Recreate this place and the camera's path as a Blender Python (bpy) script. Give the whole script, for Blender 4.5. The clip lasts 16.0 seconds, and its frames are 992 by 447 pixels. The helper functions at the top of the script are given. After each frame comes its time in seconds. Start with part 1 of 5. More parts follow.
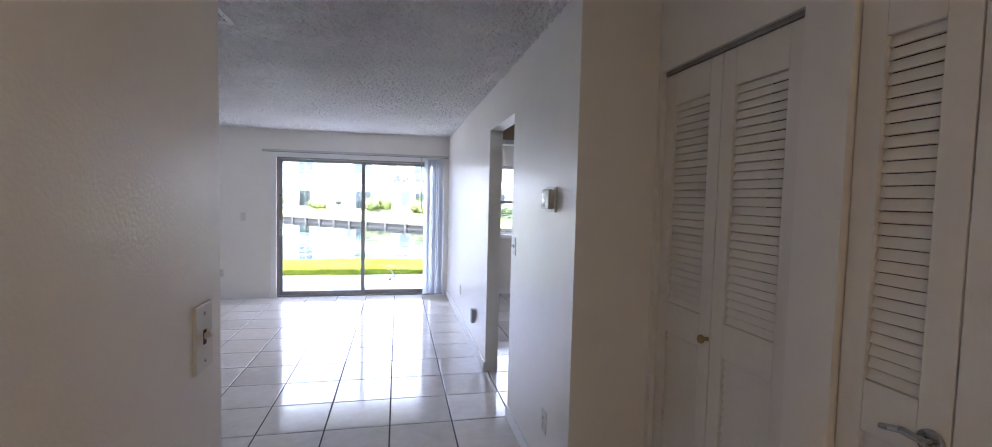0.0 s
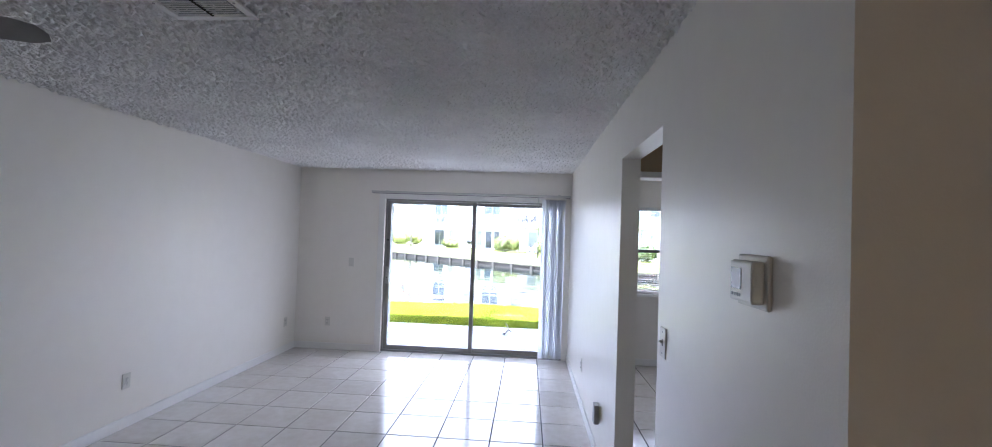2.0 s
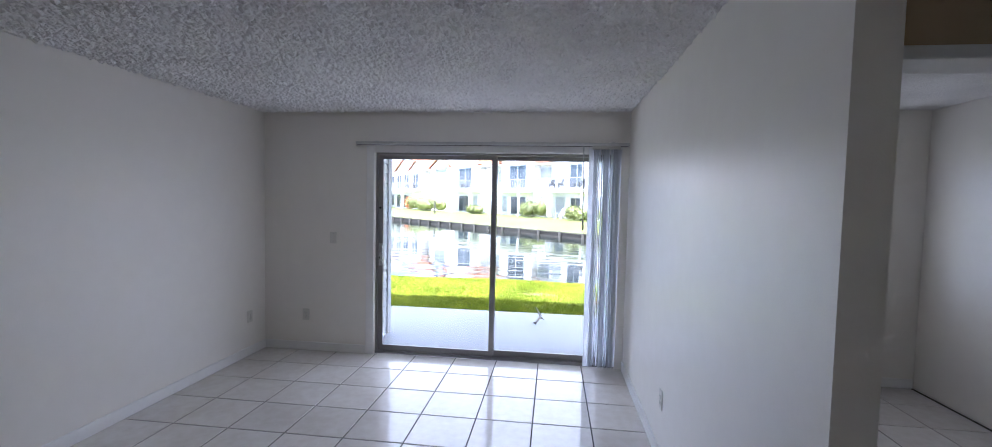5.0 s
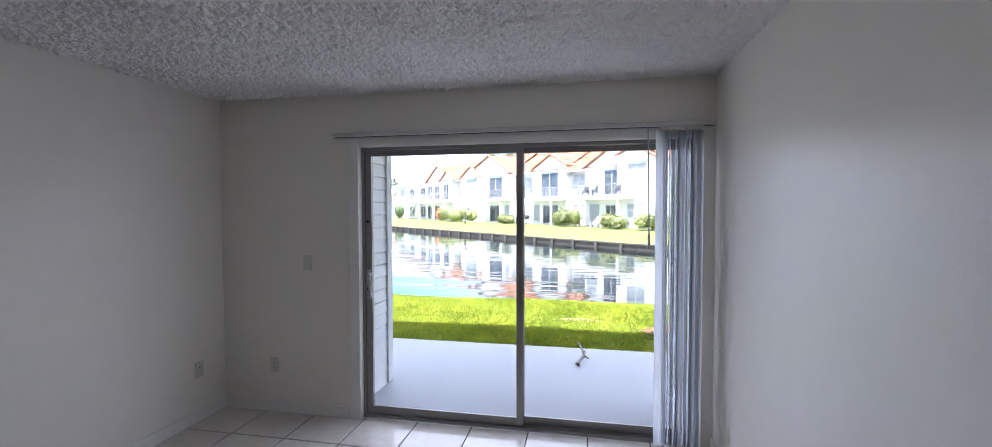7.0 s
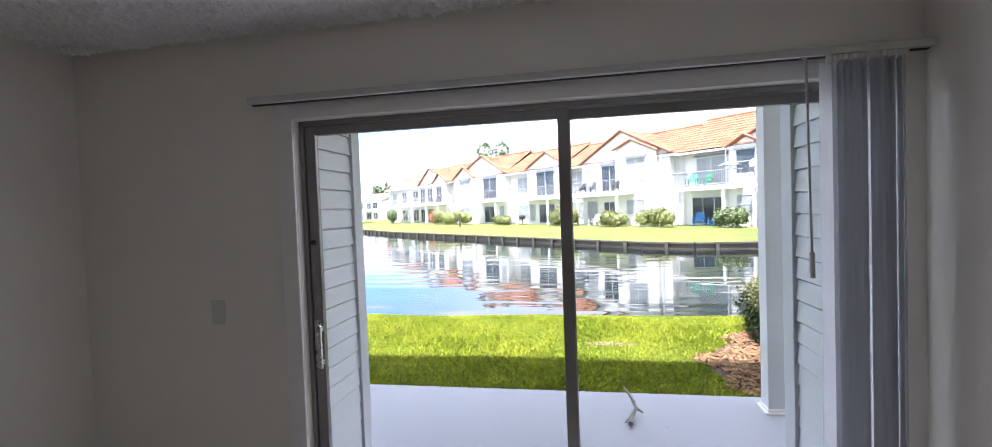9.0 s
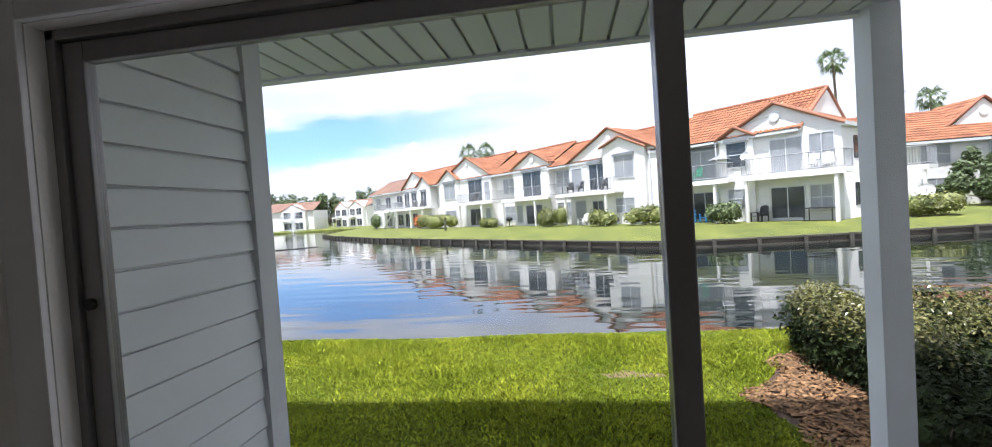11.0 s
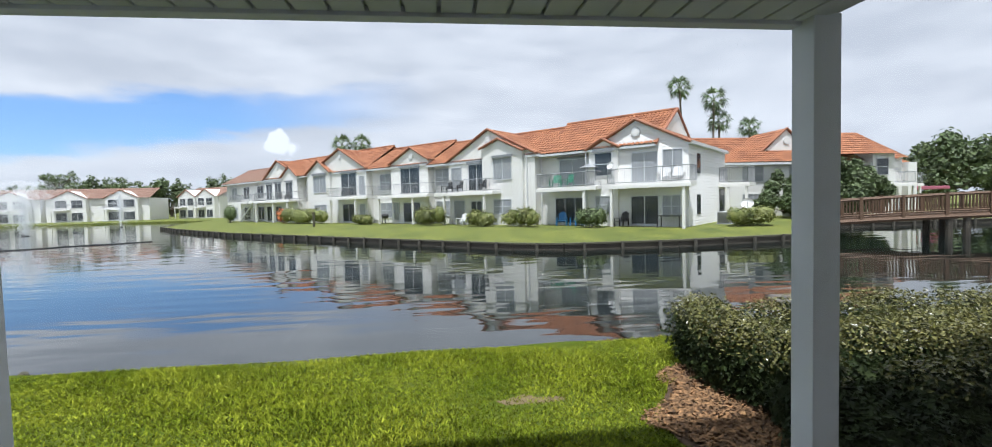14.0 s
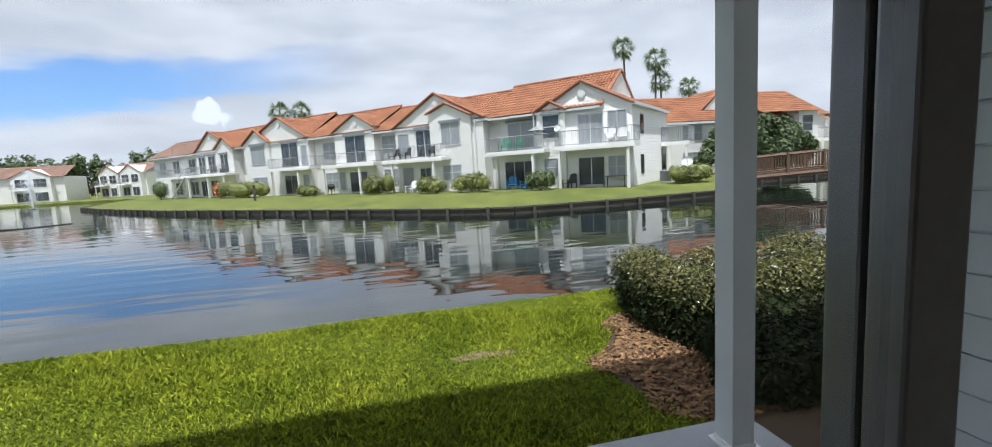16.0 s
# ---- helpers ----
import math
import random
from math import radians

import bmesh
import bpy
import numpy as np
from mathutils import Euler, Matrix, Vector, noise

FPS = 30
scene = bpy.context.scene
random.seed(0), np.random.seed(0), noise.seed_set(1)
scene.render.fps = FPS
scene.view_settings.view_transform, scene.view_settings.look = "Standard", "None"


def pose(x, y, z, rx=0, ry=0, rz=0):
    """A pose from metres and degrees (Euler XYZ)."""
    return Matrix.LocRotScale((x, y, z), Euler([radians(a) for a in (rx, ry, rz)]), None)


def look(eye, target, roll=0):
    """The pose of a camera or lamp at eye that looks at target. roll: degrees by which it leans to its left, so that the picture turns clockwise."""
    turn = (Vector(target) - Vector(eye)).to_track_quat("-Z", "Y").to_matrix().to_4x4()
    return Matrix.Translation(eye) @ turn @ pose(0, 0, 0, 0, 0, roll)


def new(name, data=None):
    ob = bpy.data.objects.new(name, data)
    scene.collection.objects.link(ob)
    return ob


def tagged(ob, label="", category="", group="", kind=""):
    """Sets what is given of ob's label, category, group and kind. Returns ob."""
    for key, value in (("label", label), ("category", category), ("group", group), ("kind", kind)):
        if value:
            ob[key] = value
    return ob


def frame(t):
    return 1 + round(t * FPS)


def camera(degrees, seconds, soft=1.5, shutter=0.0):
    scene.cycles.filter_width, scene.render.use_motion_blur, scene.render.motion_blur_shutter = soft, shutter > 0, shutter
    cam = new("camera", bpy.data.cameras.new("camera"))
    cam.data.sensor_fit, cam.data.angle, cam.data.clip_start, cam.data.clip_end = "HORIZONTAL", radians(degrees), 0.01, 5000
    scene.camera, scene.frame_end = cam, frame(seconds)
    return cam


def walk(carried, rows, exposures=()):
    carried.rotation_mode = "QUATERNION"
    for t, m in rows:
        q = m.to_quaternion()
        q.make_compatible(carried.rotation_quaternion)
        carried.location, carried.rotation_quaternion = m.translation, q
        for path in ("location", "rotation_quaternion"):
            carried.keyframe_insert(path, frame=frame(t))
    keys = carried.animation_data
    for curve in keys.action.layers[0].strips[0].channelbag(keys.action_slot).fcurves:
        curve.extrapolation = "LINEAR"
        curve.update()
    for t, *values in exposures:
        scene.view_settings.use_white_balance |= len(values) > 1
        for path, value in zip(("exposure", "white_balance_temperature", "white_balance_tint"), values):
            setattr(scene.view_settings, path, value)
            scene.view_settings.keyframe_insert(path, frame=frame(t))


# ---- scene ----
cam = camera(94.0, 16.0, 0.9)
PATH = [
    (0, (1.709, 0.773, 1.52), (2.125, 2.726, 1.412), 1.4),
    (0.5, (1.793, 1.031, 1.555), (2.032, 3.016, 1.537), 2.1),
    (1, (1.936, 1.313, 1.556), (2.052, 3.31, 1.553), -0.4),
    (1.5, (1.993, 1.572, 1.574), (1.878, 3.568, 1.595), -0.3),
    (2, (1.917, 1.85, 1.614), (1.779, 3.845, 1.661), 2.0),
    (2.5, (1.877, 2.107, 1.559), (1.751, 4.103, 1.558), 2.0),
    (3, (1.887, 2.392, 1.596), (1.733, 4.386, 1.607), 0.3),
    (3.5, (1.82, 2.653, 1.578), (1.665, 4.644, 1.468), 0.5),
    (3.7, (1.797, 2.746, 1.569), (1.638, 4.737, 1.458), 0.4),
    (6, (1.761, 4.101, 1.624), (1.455, 6.075, 1.537), 1.6),
    (6.5, (1.702, 4.408, 1.581), (1.404, 6.385, 1.511), 0.1),
    (7, (1.659, 4.744, 1.588), (1.277, 6.706, 1.523), -0.1),
    (7.5, (1.533, 5.09, 1.593), (1.067, 7.035, 1.573), -0.8),
    (8, (1.454, 5.407, 1.581), (1.079, 7.368, 1.471), -1.3),
    (8.5, (1.411, 5.739, 1.623), (1.028, 7.7, 1.533), -1.6),
    (9, (1.254, 6.038, 1.613), (0.897, 8.005, 1.551), -2.1),
    (9.5, (1.171, 6.3, 1.617), (0.845, 8.272, 1.567), -3.7),
    (11.8, (0.93, 7.646, 1.645), (0.681, 9.629, 1.573), -3.2),
    (12, (0.908, 7.747, 1.687), (0.732, 9.737, 1.595), -3.0),
    (12.5, (0.833, 7.839, 1.707), (0.932, 9.834, 1.604), -2.1),
    (13, (0.824, 7.851, 1.709), (1.034, 9.838, 1.628), -1.7),
    (13.5, (0.821, 7.835, 1.721), (1.055, 9.82, 1.648), -1.7),
    (14, (0.823, 7.822, 1.708), (1.056, 9.807, 1.618), -1.5),
    (14.5, (0.831, 7.83, 1.709), (1.012, 9.819, 1.607), -1.8),
    (15, (0.824, 7.837, 1.688), (0.977, 9.829, 1.582), -2.3),
    (15.5, (0.839, 7.842, 1.683), (1.068, 9.822, 1.523), -3.9),
    (16, (0.864, 7.768, 1.665), (1.292, 9.706, 1.42), -3.4),
]
walk(cam, [(t, look(eye, target, roll)) for t, eye, target, roll in PATH],
     [(0, 4.7, 5150, 24), (1, 4.95, 5150, 23), (2, 4.4, 5150, 22), (3.5, 4.05, 5150, 22), (6, 3.5, 5250, 22), (8, 3.25, 5600, 22), (9.7, 2.7, 5750, 22), (11.6, 1.68, 5850, 15), (12.2, 1.52, 5850, 13), (16, 1.27, 5850, 12.5)])


# ---- light ----
SUN_FROM = Vector((-0.10, -0.313, 0.95)).normalized()
sun = new("sun", bpy.data.lights.new("sun", "SUN"))
sun.data.energy, sun.data.angle, sun.data.color = 5.0, radians(1.2), (1.0, 0.95, 0.87)
sun.matrix_world = look(SUN_FROM * 50, (0, 0, 0))



def opening_light(name, x0, x1, z0, z1, y, watts):
    """Skylight that comes in through an opening of the north wall."""
    data = bpy.data.lights.new(name, "AREA")
    data.shape, data.size, data.size_y = "RECTANGLE", x1 - x0, z1 - z0
    data.energy, data.color = watts, (1.0, 0.97, 0.92)
    lamp = new(name, data)
    x, z = (x0 + x1) / 2, (z0 + z1) / 2
    lamp.matrix_world = look((x, y, z), (x, y - 1.0, z))


opening_light("daylight_door", 0.03, 2.37, 0.10, 1.98, 7.966, 0.85)
opening_light("daylight_window", 3.27, 4.54, 0.97, 1.97, 7.93, 0.25)

world = bpy.data.worlds.new("sky")
scene.world = world
world.use_nodes = True


def sky_world():
    """Blue sky seen through one band of the cloud cover, low over the pond."""
    nt = world.node_tree
    nt.nodes.clear()
    N, L = nt.nodes.new, nt.links.new
    out, bg = N("ShaderNodeOutputWorld"), N("ShaderNodeBackground")
    sky = N("ShaderNodeTexSky")
    sky.sky_type, sky.sun_disc = "NISHITA", False
    sky.sun_elevation = math.asin(SUN_FROM.z)
    sky.sun_rotation = math.atan2(SUN_FROM.x, SUN_FROM.y)
    co, sep = N("ShaderNodeTexCoord"), N("ShaderNodeSeparateXYZ")
    L(co.outputs["Generated"], sep.inputs[0])

    def val(op, a, b=None, c=None):
        m = N("ShaderNodeMath")
        m.operation = op
        for i, v in enumerate((a, b, c)):
            if v is None:
                continue
            if isinstance(v, (int, float)):
                m.inputs[i].default_value = v
            else:
                L(v, m.inputs[i])
        return m.outputs[0]

    def smooth(v, lo, hi, to0=0.0, to1=1.0):
        m = N("ShaderNodeMapRange")
        m.interpolation_type = "SMOOTHSTEP"
        m.inputs[1].default_value, m.inputs[2].default_value = lo, hi
        m.inputs[3].default_value, m.inputs[4].default_value = to0, to1
        L(v, m.inputs[0])
        return m.outputs[0]

    def clouds(scale, squash, detail, rough, shift):
        mp, nz = N("ShaderNodeMapping"), N("ShaderNodeTexNoise")
        mp.inputs["Scale"].default_value = (1, 1, squash)
        mp.inputs["Location"].default_value = (shift, shift * 0.7, 0)
        L(co.outputs["Generated"], mp.inputs[0])
        L(mp.outputs[0], nz.inputs["Vector"])
        nz.inputs["Scale"].default_value, nz.inputs["Detail"].default_value, nz.inputs["Roughness"].default_value = scale, detail, rough
        return nz.outputs["Fac"]

    wide = clouds(2.2, 5.0, 6, 0.55, 1.3)
    fine = clouds(6.0, 4.0, 8, 0.6, 4.1)
    height = val("ADD", sep.outputs[2], val("MULTIPLY", val("SUBTRACT", wide, 0.5), 0.10))
    height = val("ADD", height, val("MULTIPLY", val("SUBTRACT", fine, 0.5), 0.06))
    side = smooth(sep.outputs[0], -0.42, 0.02, 1.0, 0.0)
    rise = val("ADD", height, val("MULTIPLY", sep.outputs[0], -0.13))
    gap = val("MULTIPLY", smooth(rise, 0.168, 0.195), smooth(rise, 0.245, 0.275, 1.0, 0.0))
    gap = val("MULTIPLY", gap, side)
    low = val("MULTIPLY", smooth(fine, 0.52, 0.62), smooth(sep.outputs[2], 0.02, 0.10, 1.0, 0.0))
    blue = val("MAXIMUM", val("MULTIPLY", gap, 0.9), val("MULTIPLY", low, 0.22))
    cover = val("SUBTRACT", 1.0, blue)
    tone = N("ShaderNodeValToRGB")
    tone.color_ramp.elements[0].position, tone.color_ramp.elements[0].color = 0.40, (5.2, 5.35, 5.6, 1)
    tone.color_ramp.elements[1].position, tone.color_ramp.elements[1].color = 0.60, (7.0, 7.05, 7.1, 1)
    mixed = val("ADD", val("MULTIPLY", wide, 0.55), val("MULTIPLY", fine, 0.45))
    L(mixed, tone.inputs[0])
    puff_dir = N("ShaderNodeVectorMath")
    puff_dir.operation = "DISTANCE"
    puff_dir.inputs[1].default_value = Vector((-0.306, 0.943, 0.124)).normalized()
    L(co.outputs["Generated"], puff_dir.inputs[0])
    lump = clouds(30.0, 1.0, 4, 0.5, 7.7)
    puff = smooth(val("ADD", puff_dir.outputs["Value"], val("MULTIPLY", val("SUBTRACT", lump, 0.5), 0.065)), 0.020, 0.026, 1.0, 0.0)
    mix, mix2, deep = N("ShaderNodeMixRGB"), N("ShaderNodeMixRGB"), N("ShaderNodeMixRGB")
    deep.blend_type, deep.inputs[0].default_value, deep.inputs[2].default_value = "MULTIPLY", 1.0, (0.85, 1.12, 1.42, 1)
    L(sky.outputs[0], deep.inputs[1])
    L(cover, mix.inputs[0])
    L(deep.outputs[0], mix.inputs[1])
    L(tone.outputs[0], mix.inputs[2])
    L(puff, mix2.inputs[0])
    L(mix.outputs[0], mix2.inputs[1])
    mix2.inputs[2].default_value = (8.2, 8.3, 8.4, 1)
    L(mix2.outputs[0], bg.inputs[0])
    bg.inputs[1].default_value = 0.112
    L(bg.outputs[0], out.inputs[0])


sky_world()


# ---- materials ----
def surface(name, base, other=None, rough=0.6, big=1.5, small=40.0, amount=0.5, bump=0.1, bump_scale=120.0, metal=0.0,
            stretch=(1, 1, 1), random_tone=0.0, spec=0.5, rough_span=0.08, translucent=0.0, local=False, island=0.0):
    """A surface that varies between two colours at a large and a small scale, with fine relief."""
    m = bpy.data.materials.new(name)
    m.use_nodes = True
    nt = m.node_tree
    N, L = nt.nodes.new, nt.links.new
    p = nt.nodes["Principled BSDF"]
    other = other or tuple(c * 0.8 for c in base)
    if local:
        source = N("ShaderNodeTexCoord").outputs["Object"]
    else:
        source = N("ShaderNodeNewGeometry").outputs["Position"]
    mp = N("ShaderNodeMapping")
    mp.inputs["Scale"].default_value = stretch
    L(source, mp.inputs[0])

    def nz(scale, detail=4, r=0.55):
        n = N("ShaderNodeTexNoise")
        n.inputs["Scale"].default_value, n.inputs["Detail"].default_value, n.inputs["Roughness"].default_value = scale, detail, r
        L(mp.outputs[0], n.inputs["Vector"])
        return n.outputs["Fac"]

    a, b = nz(big), nz(small)
    add = N("ShaderNodeMath")
    add.operation = "MULTIPLY_ADD"
    L(b, add.inputs[0])
    add.inputs[1].default_value = 0.5
    half = N("ShaderNodeMath")
    half.operation = "MULTIPLY"
    half.inputs[1].default_value = 0.5
    L(a, half.inputs[0])
    L(half.outputs[0], add.inputs[2])
    ramp = N("ShaderNodeMapRange")
    ramp.inputs[1].default_value, ramp.inputs[2].default_value = 0.38, 0.62
    ramp.inputs[3].default_value, ramp.inputs[4].default_value = 0.0, amount
    L(add.outputs[0], ramp.inputs[0])
    mix = N("ShaderNodeMixRGB")
    mix.inputs[1].default_value, mix.inputs[2].default_value = (*base, 1), (*other, 1)
    L(ramp.outputs[0], mix.inputs[0])
    colour = mix.outputs[0]
    if random_tone:
        info, hs, mr = N("ShaderNodeObjectInfo"), N("ShaderNodeHueSaturation"), N("ShaderNodeMapRange")
        mr.inputs[3].default_value, mr.inputs[4].default_value = 1 - random_tone, 1 + random_tone
        L(info.outputs["Random"], mr.inputs[0])
        L(mr.outputs[0], hs.inputs["Value"])
        L(colour, hs.inputs["Color"])
        colour = hs.outputs[0]
    if island:
        geo, hs, mr = N("ShaderNodeNewGeometry"), N("ShaderNodeHueSaturation"), N("ShaderNodeMapRange")
        mr.inputs[3].default_value, mr.inputs[4].default_value = 1 - island, 1 + island
        L(geo.outputs["Random Per Island"], mr.inputs[0])
        L(mr.outputs[0], hs.inputs["Value"])
        L(colour, hs.inputs["Color"])
        colour = hs.outputs[0]
    L(colour, p.inputs["Base Color"])
    rr = N("ShaderNodeMapRange")
    rr.inputs[3].default_value, rr.inputs[4].default_value = max(rough - rough_span, 0.02), min(rough + rough_span, 1)
    L(b, rr.inputs[0])
    L(rr.outputs[0], p.inputs["Roughness"])
    p.inputs["Metallic"].default_value = metal
    p.inputs["Specular IOR Level"].default_value = spec
    if bump:
        bp = N("ShaderNodeBump")
        bp.inputs["Strength"].default_value, bp.inputs["Distance"].default_value = bump, 0.004
        L(nz(bump_scale, 3), bp.inputs["Height"])
        L(bp.outputs[0], p.inputs["Normal"])
    if translucent:
        tr, ms = N("ShaderNodeBsdfTranslucent"), N("ShaderNodeMixShader")
        L(colour, tr.inputs[0])
        ms.inputs[0].default_value = translucent
        L(p.outputs[0], ms.inputs[1])
        L(tr.outputs[0], ms.inputs[2])
        L(ms.outputs[0], nt.nodes["Material Output"].inputs[0])
    return m


def popcorn():
    """Sprayed ceiling texture: coarse granules with pits between them, pit shade speckled into colour."""
    m = surface("popcorn_ceiling", (0.90, 0.885, 0.855), (0.74, 0.725, 0.70), rough=0.9, big=2.0, small=90, amount=0.7, bump=0)
    nt = m.node_tree
    N, L = nt.nodes.new, nt.links.new
    p = nt.nodes["Principled BSDF"]
    pos = N("ShaderNodeNewGeometry").outputs["Position"]
    v, n, add, bp = N("ShaderNodeTexVoronoi"), N("ShaderNodeTexNoise"), N("ShaderNodeMath"), N("ShaderNodeBump")
    v.inputs["Scale"].default_value, n.inputs["Scale"].default_value = 62, 95
    n.inputs["Detail"].default_value, n.inputs["Roughness"].default_value = 4, 0.7
    L(pos, v.inputs["Vector"])
    L(pos, n.inputs["Vector"])
    add.operation = "SUBTRACT"
    L(n.outputs["Fac"], add.inputs[0])
    L(v.outputs["Distance"], add.inputs[1])
    bp.inputs["Strength"].default_value, bp.inputs["Distance"].default_value = 0.6, 0.012
    L(add.outputs[0], bp.inputs["Height"])
    L(bp.outputs[0], p.inputs["Normal"])
    return m


def clear_glass(name, tint=(0.98, 0.99, 0.985)):
    m = bpy.data.materials.new(name)
    m.use_nodes = True
    nt = m.node_tree
    nt.nodes.clear()
    N, L = nt.nodes.new, nt.links.new
    out, mix, tr, gl = N("ShaderNodeOutputMaterial"), N("ShaderNodeMixShader"), N("ShaderNodeBsdfTransparent"), N("ShaderNodeBsdfGlossy")
    lw, pw, am = N("ShaderNodeLayerWeight"), N("ShaderNodeMath"), N("ShaderNodeMath")
    tr.inputs[0].default_value = (*tint, 1)
    gl.inputs["Roughness"].default_value = 0.0
    lw.inputs[0].default_value = 0.5
    pw.operation, am.operation = "POWER", "MULTIPLY_ADD"
    pw.inputs[1].default_value = 4.0
    am.inputs[1].default_value, am.inputs[2].default_value = 0.25, 0.012
    L(lw.outputs["Facing"], pw.inputs[0])
    L(pw.outputs[0], am.inputs[0])
    L(am.outputs[0], mix.inputs[0])
    L(tr.outputs[0], mix.inputs[1])
    L(gl.outputs[0], mix.inputs[2])
    L(mix.outputs[0], out.inputs[0])
    return m


def pond():
    """Dark still water with small wind ripples."""
    m = surface("pond_water", (0.008, 0.012, 0.011), (0.013, 0.017, 0.013), rough=0.03, big=0.05, small=0.4, rough_span=0.01, bump=0)
    nt = m.node_tree
    N, L = nt.nodes.new, nt.links.new
    p = nt.nodes["Principled BSDF"]
    p.inputs["IOR"].default_value = 2.05
    pos = N("ShaderNodeNewGeometry").outputs["Position"]
    mp = N("ShaderNodeMapping")
    mp.inputs["Rotation"].default_value = (0, 0, radians(12))
    mp.inputs["Scale"].default_value = (0.24, 1.0, 1.0)
    L(pos, mp.inputs[0])
    total = None
    for scale, weight in ((0.4, 0.25), (1.1, 0.6), (2.3, 0.38), (5.0, 0.06)):
        n, mul = N("ShaderNodeTexNoise"), N("ShaderNodeMath")
        n.inputs["Scale"].default_value, n.inputs["Detail"].default_value = scale, 0.6
        L(mp.outputs[0], n.inputs["Vector"])
        mul.operation = "MULTIPLY_ADD"
        L(n.outputs["Fac"], mul.inputs[0])
        mul.inputs[1].default_value = weight
        if total is not None:
            L(total, mul.inputs[2])
        else:
            mul.inputs[2].default_value = 0
        total = mul.outputs[0]
    bp = N("ShaderNodeBump")
    bp.inputs["Strength"].default_value, bp.inputs["Distance"].default_value = 1.0, 0.020
    L(total, bp.inputs["Height"])
    L(bp.outputs[0], p.inputs["Normal"])
    return m


WALL = surface("wall_paint", (0.885, 0.85, 0.775), (0.85, 0.812, 0.735), rough=0.36, big=0.6, small=9, amount=0.6, bump=0.16, bump_scale=160, rough_span=0.06)
CEILING = popcorn()
TRIM = surface("trim_paint", (0.88, 0.865, 0.83), (0.83, 0.815, 0.78), rough=0.4, big=2, small=30, bump=0.05)
DOOR_PAINT = surface("door_paint", (0.85, 0.81, 0.73), (0.78, 0.735, 0.655), rough=0.45, big=2, small=25, bump=0.08)
# Near-black colour gives the gaps between louvres their shade.
SHADOW_BOARD = surface("closet_shade_board", (0.10, 0.085, 0.07), rough=0.8, big=2, small=25)
TILE = surface("glazed_tile", (0.76, 0.73, 0.685), (0.64, 0.595, 0.535), rough=0.10, big=2.4, small=14, amount=0.75, bump=0.03, bump_scale=14, random_tone=0.05, rough_span=0.04, spec=0.6)
GROUT = surface("grout", (0.065, 0.06, 0.055), (0.12, 0.11, 0.10), rough=0.9, big=3, small=60, bump=0.3)
PLASTIC = surface("ivory_plastic", (0.72, 0.70, 0.63), (0.68, 0.66, 0.58), rough=0.35, big=5, small=80, bump=0.02)
PLASTIC_GREY = surface("grey_plastic", (0.42, 0.43, 0.42), (0.36, 0.37, 0.36), rough=0.4, big=5, small=80, bump=0.02)
SLOT = surface("dark_slot", (0.03, 0.03, 0.03), rough=0.6, bump=0)
SCREEN = surface("display_glass", (0.06, 0.07, 0.065), rough=0.12, bump=0)
BRASS = surface("aged_brass", (0.50, 0.36, 0.16), (0.35, 0.25, 0.12), rough=0.3, metal=1, bump=0.02)
STEEL = surface("brushed_steel", (0.5, 0.5, 0.5), rough=0.28, metal=1, bump=0.02)
ALUMINIUM = surface("anodised_aluminium", (0.30, 0.29, 0.282), (0.24, 0.23, 0.223), rough=0.38, big=3, small=60, metal=0.6, bump=0.03)
VANE = surface("blind_vinyl", (0.86, 0.87, 0.89), (0.82, 0.83, 0.85), rough=0.4, big=3, small=40, bump=0.04, translucent=0.45)
VANE_RAIL = surface("rail_metal", (0.60, 0.59, 0.56), rough=0.4, bump=0.02)
GLASS = clear_glass("tinted_window_glass", (0.66, 0.67, 0.67))
FAN_WOOD = surface("fan_blade_grey", (0.40, 0.39, 0.36), (0.33, 0.32, 0.295), rough=0.45, big=3, small=30, bump=0.05)
SIDING = surface("white_vinyl_siding", (0.82, 0.83, 0.83), (0.74, 0.75, 0.74), rough=0.5, big=1.3, small=18, amount=0.6, bump=0.10, bump_scale=60, stretch=(1, 1, 4))
POST_PAINT = surface("post_paint", (0.70, 0.71, 0.72), (0.52, 0.52, 0.50), rough=0.55, big=2.2, small=30, amount=0.55, bump=0.15, bump_scale=50)
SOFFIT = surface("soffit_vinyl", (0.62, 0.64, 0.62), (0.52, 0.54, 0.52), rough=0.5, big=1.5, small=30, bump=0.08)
CONCRETE = surface("painted_concrete", (0.37, 0.38, 0.405), (0.31, 0.32, 0.345), rough=0.55, big=1.2, small=28, amount=0.7, bump=0.2, bump_scale=70)
STUCCO = surface("white_stucco", (0.80, 0.79, 0.76), (0.70, 0.69, 0.66), rough=0.8, big=0.5, small=6, amount=0.6, bump=0.2, bump_scale=30)


def lap_siding():
    """White boards that overlap downward, one every 0.2 m."""
    m = surface("white_lap_siding", (0.78, 0.775, 0.75), (0.70, 0.69, 0.66), rough=0.7, big=0.4, small=5, amount=0.6, bump=0)
    nt = m.node_tree
    N, L = nt.nodes.new, nt.links.new
    w, bp = N("ShaderNodeTexWave"), N("ShaderNodeBump")
    w.wave_type, w.bands_direction, w.wave_profile = "BANDS", "Z", "SAW"
    w.inputs["Scale"].default_value = 1.57
    L(N("ShaderNodeNewGeometry").outputs["Position"], w.inputs["Vector"])
    bp.inputs["Strength"].default_value, bp.inputs["Distance"].default_value = 1.0, 0.05
    bp.invert = True
    L(w.outputs["Fac"], bp.inputs["Height"])
    L(bp.outputs[0], nt.nodes["Principled BSDF"].inputs["Normal"])
    return m


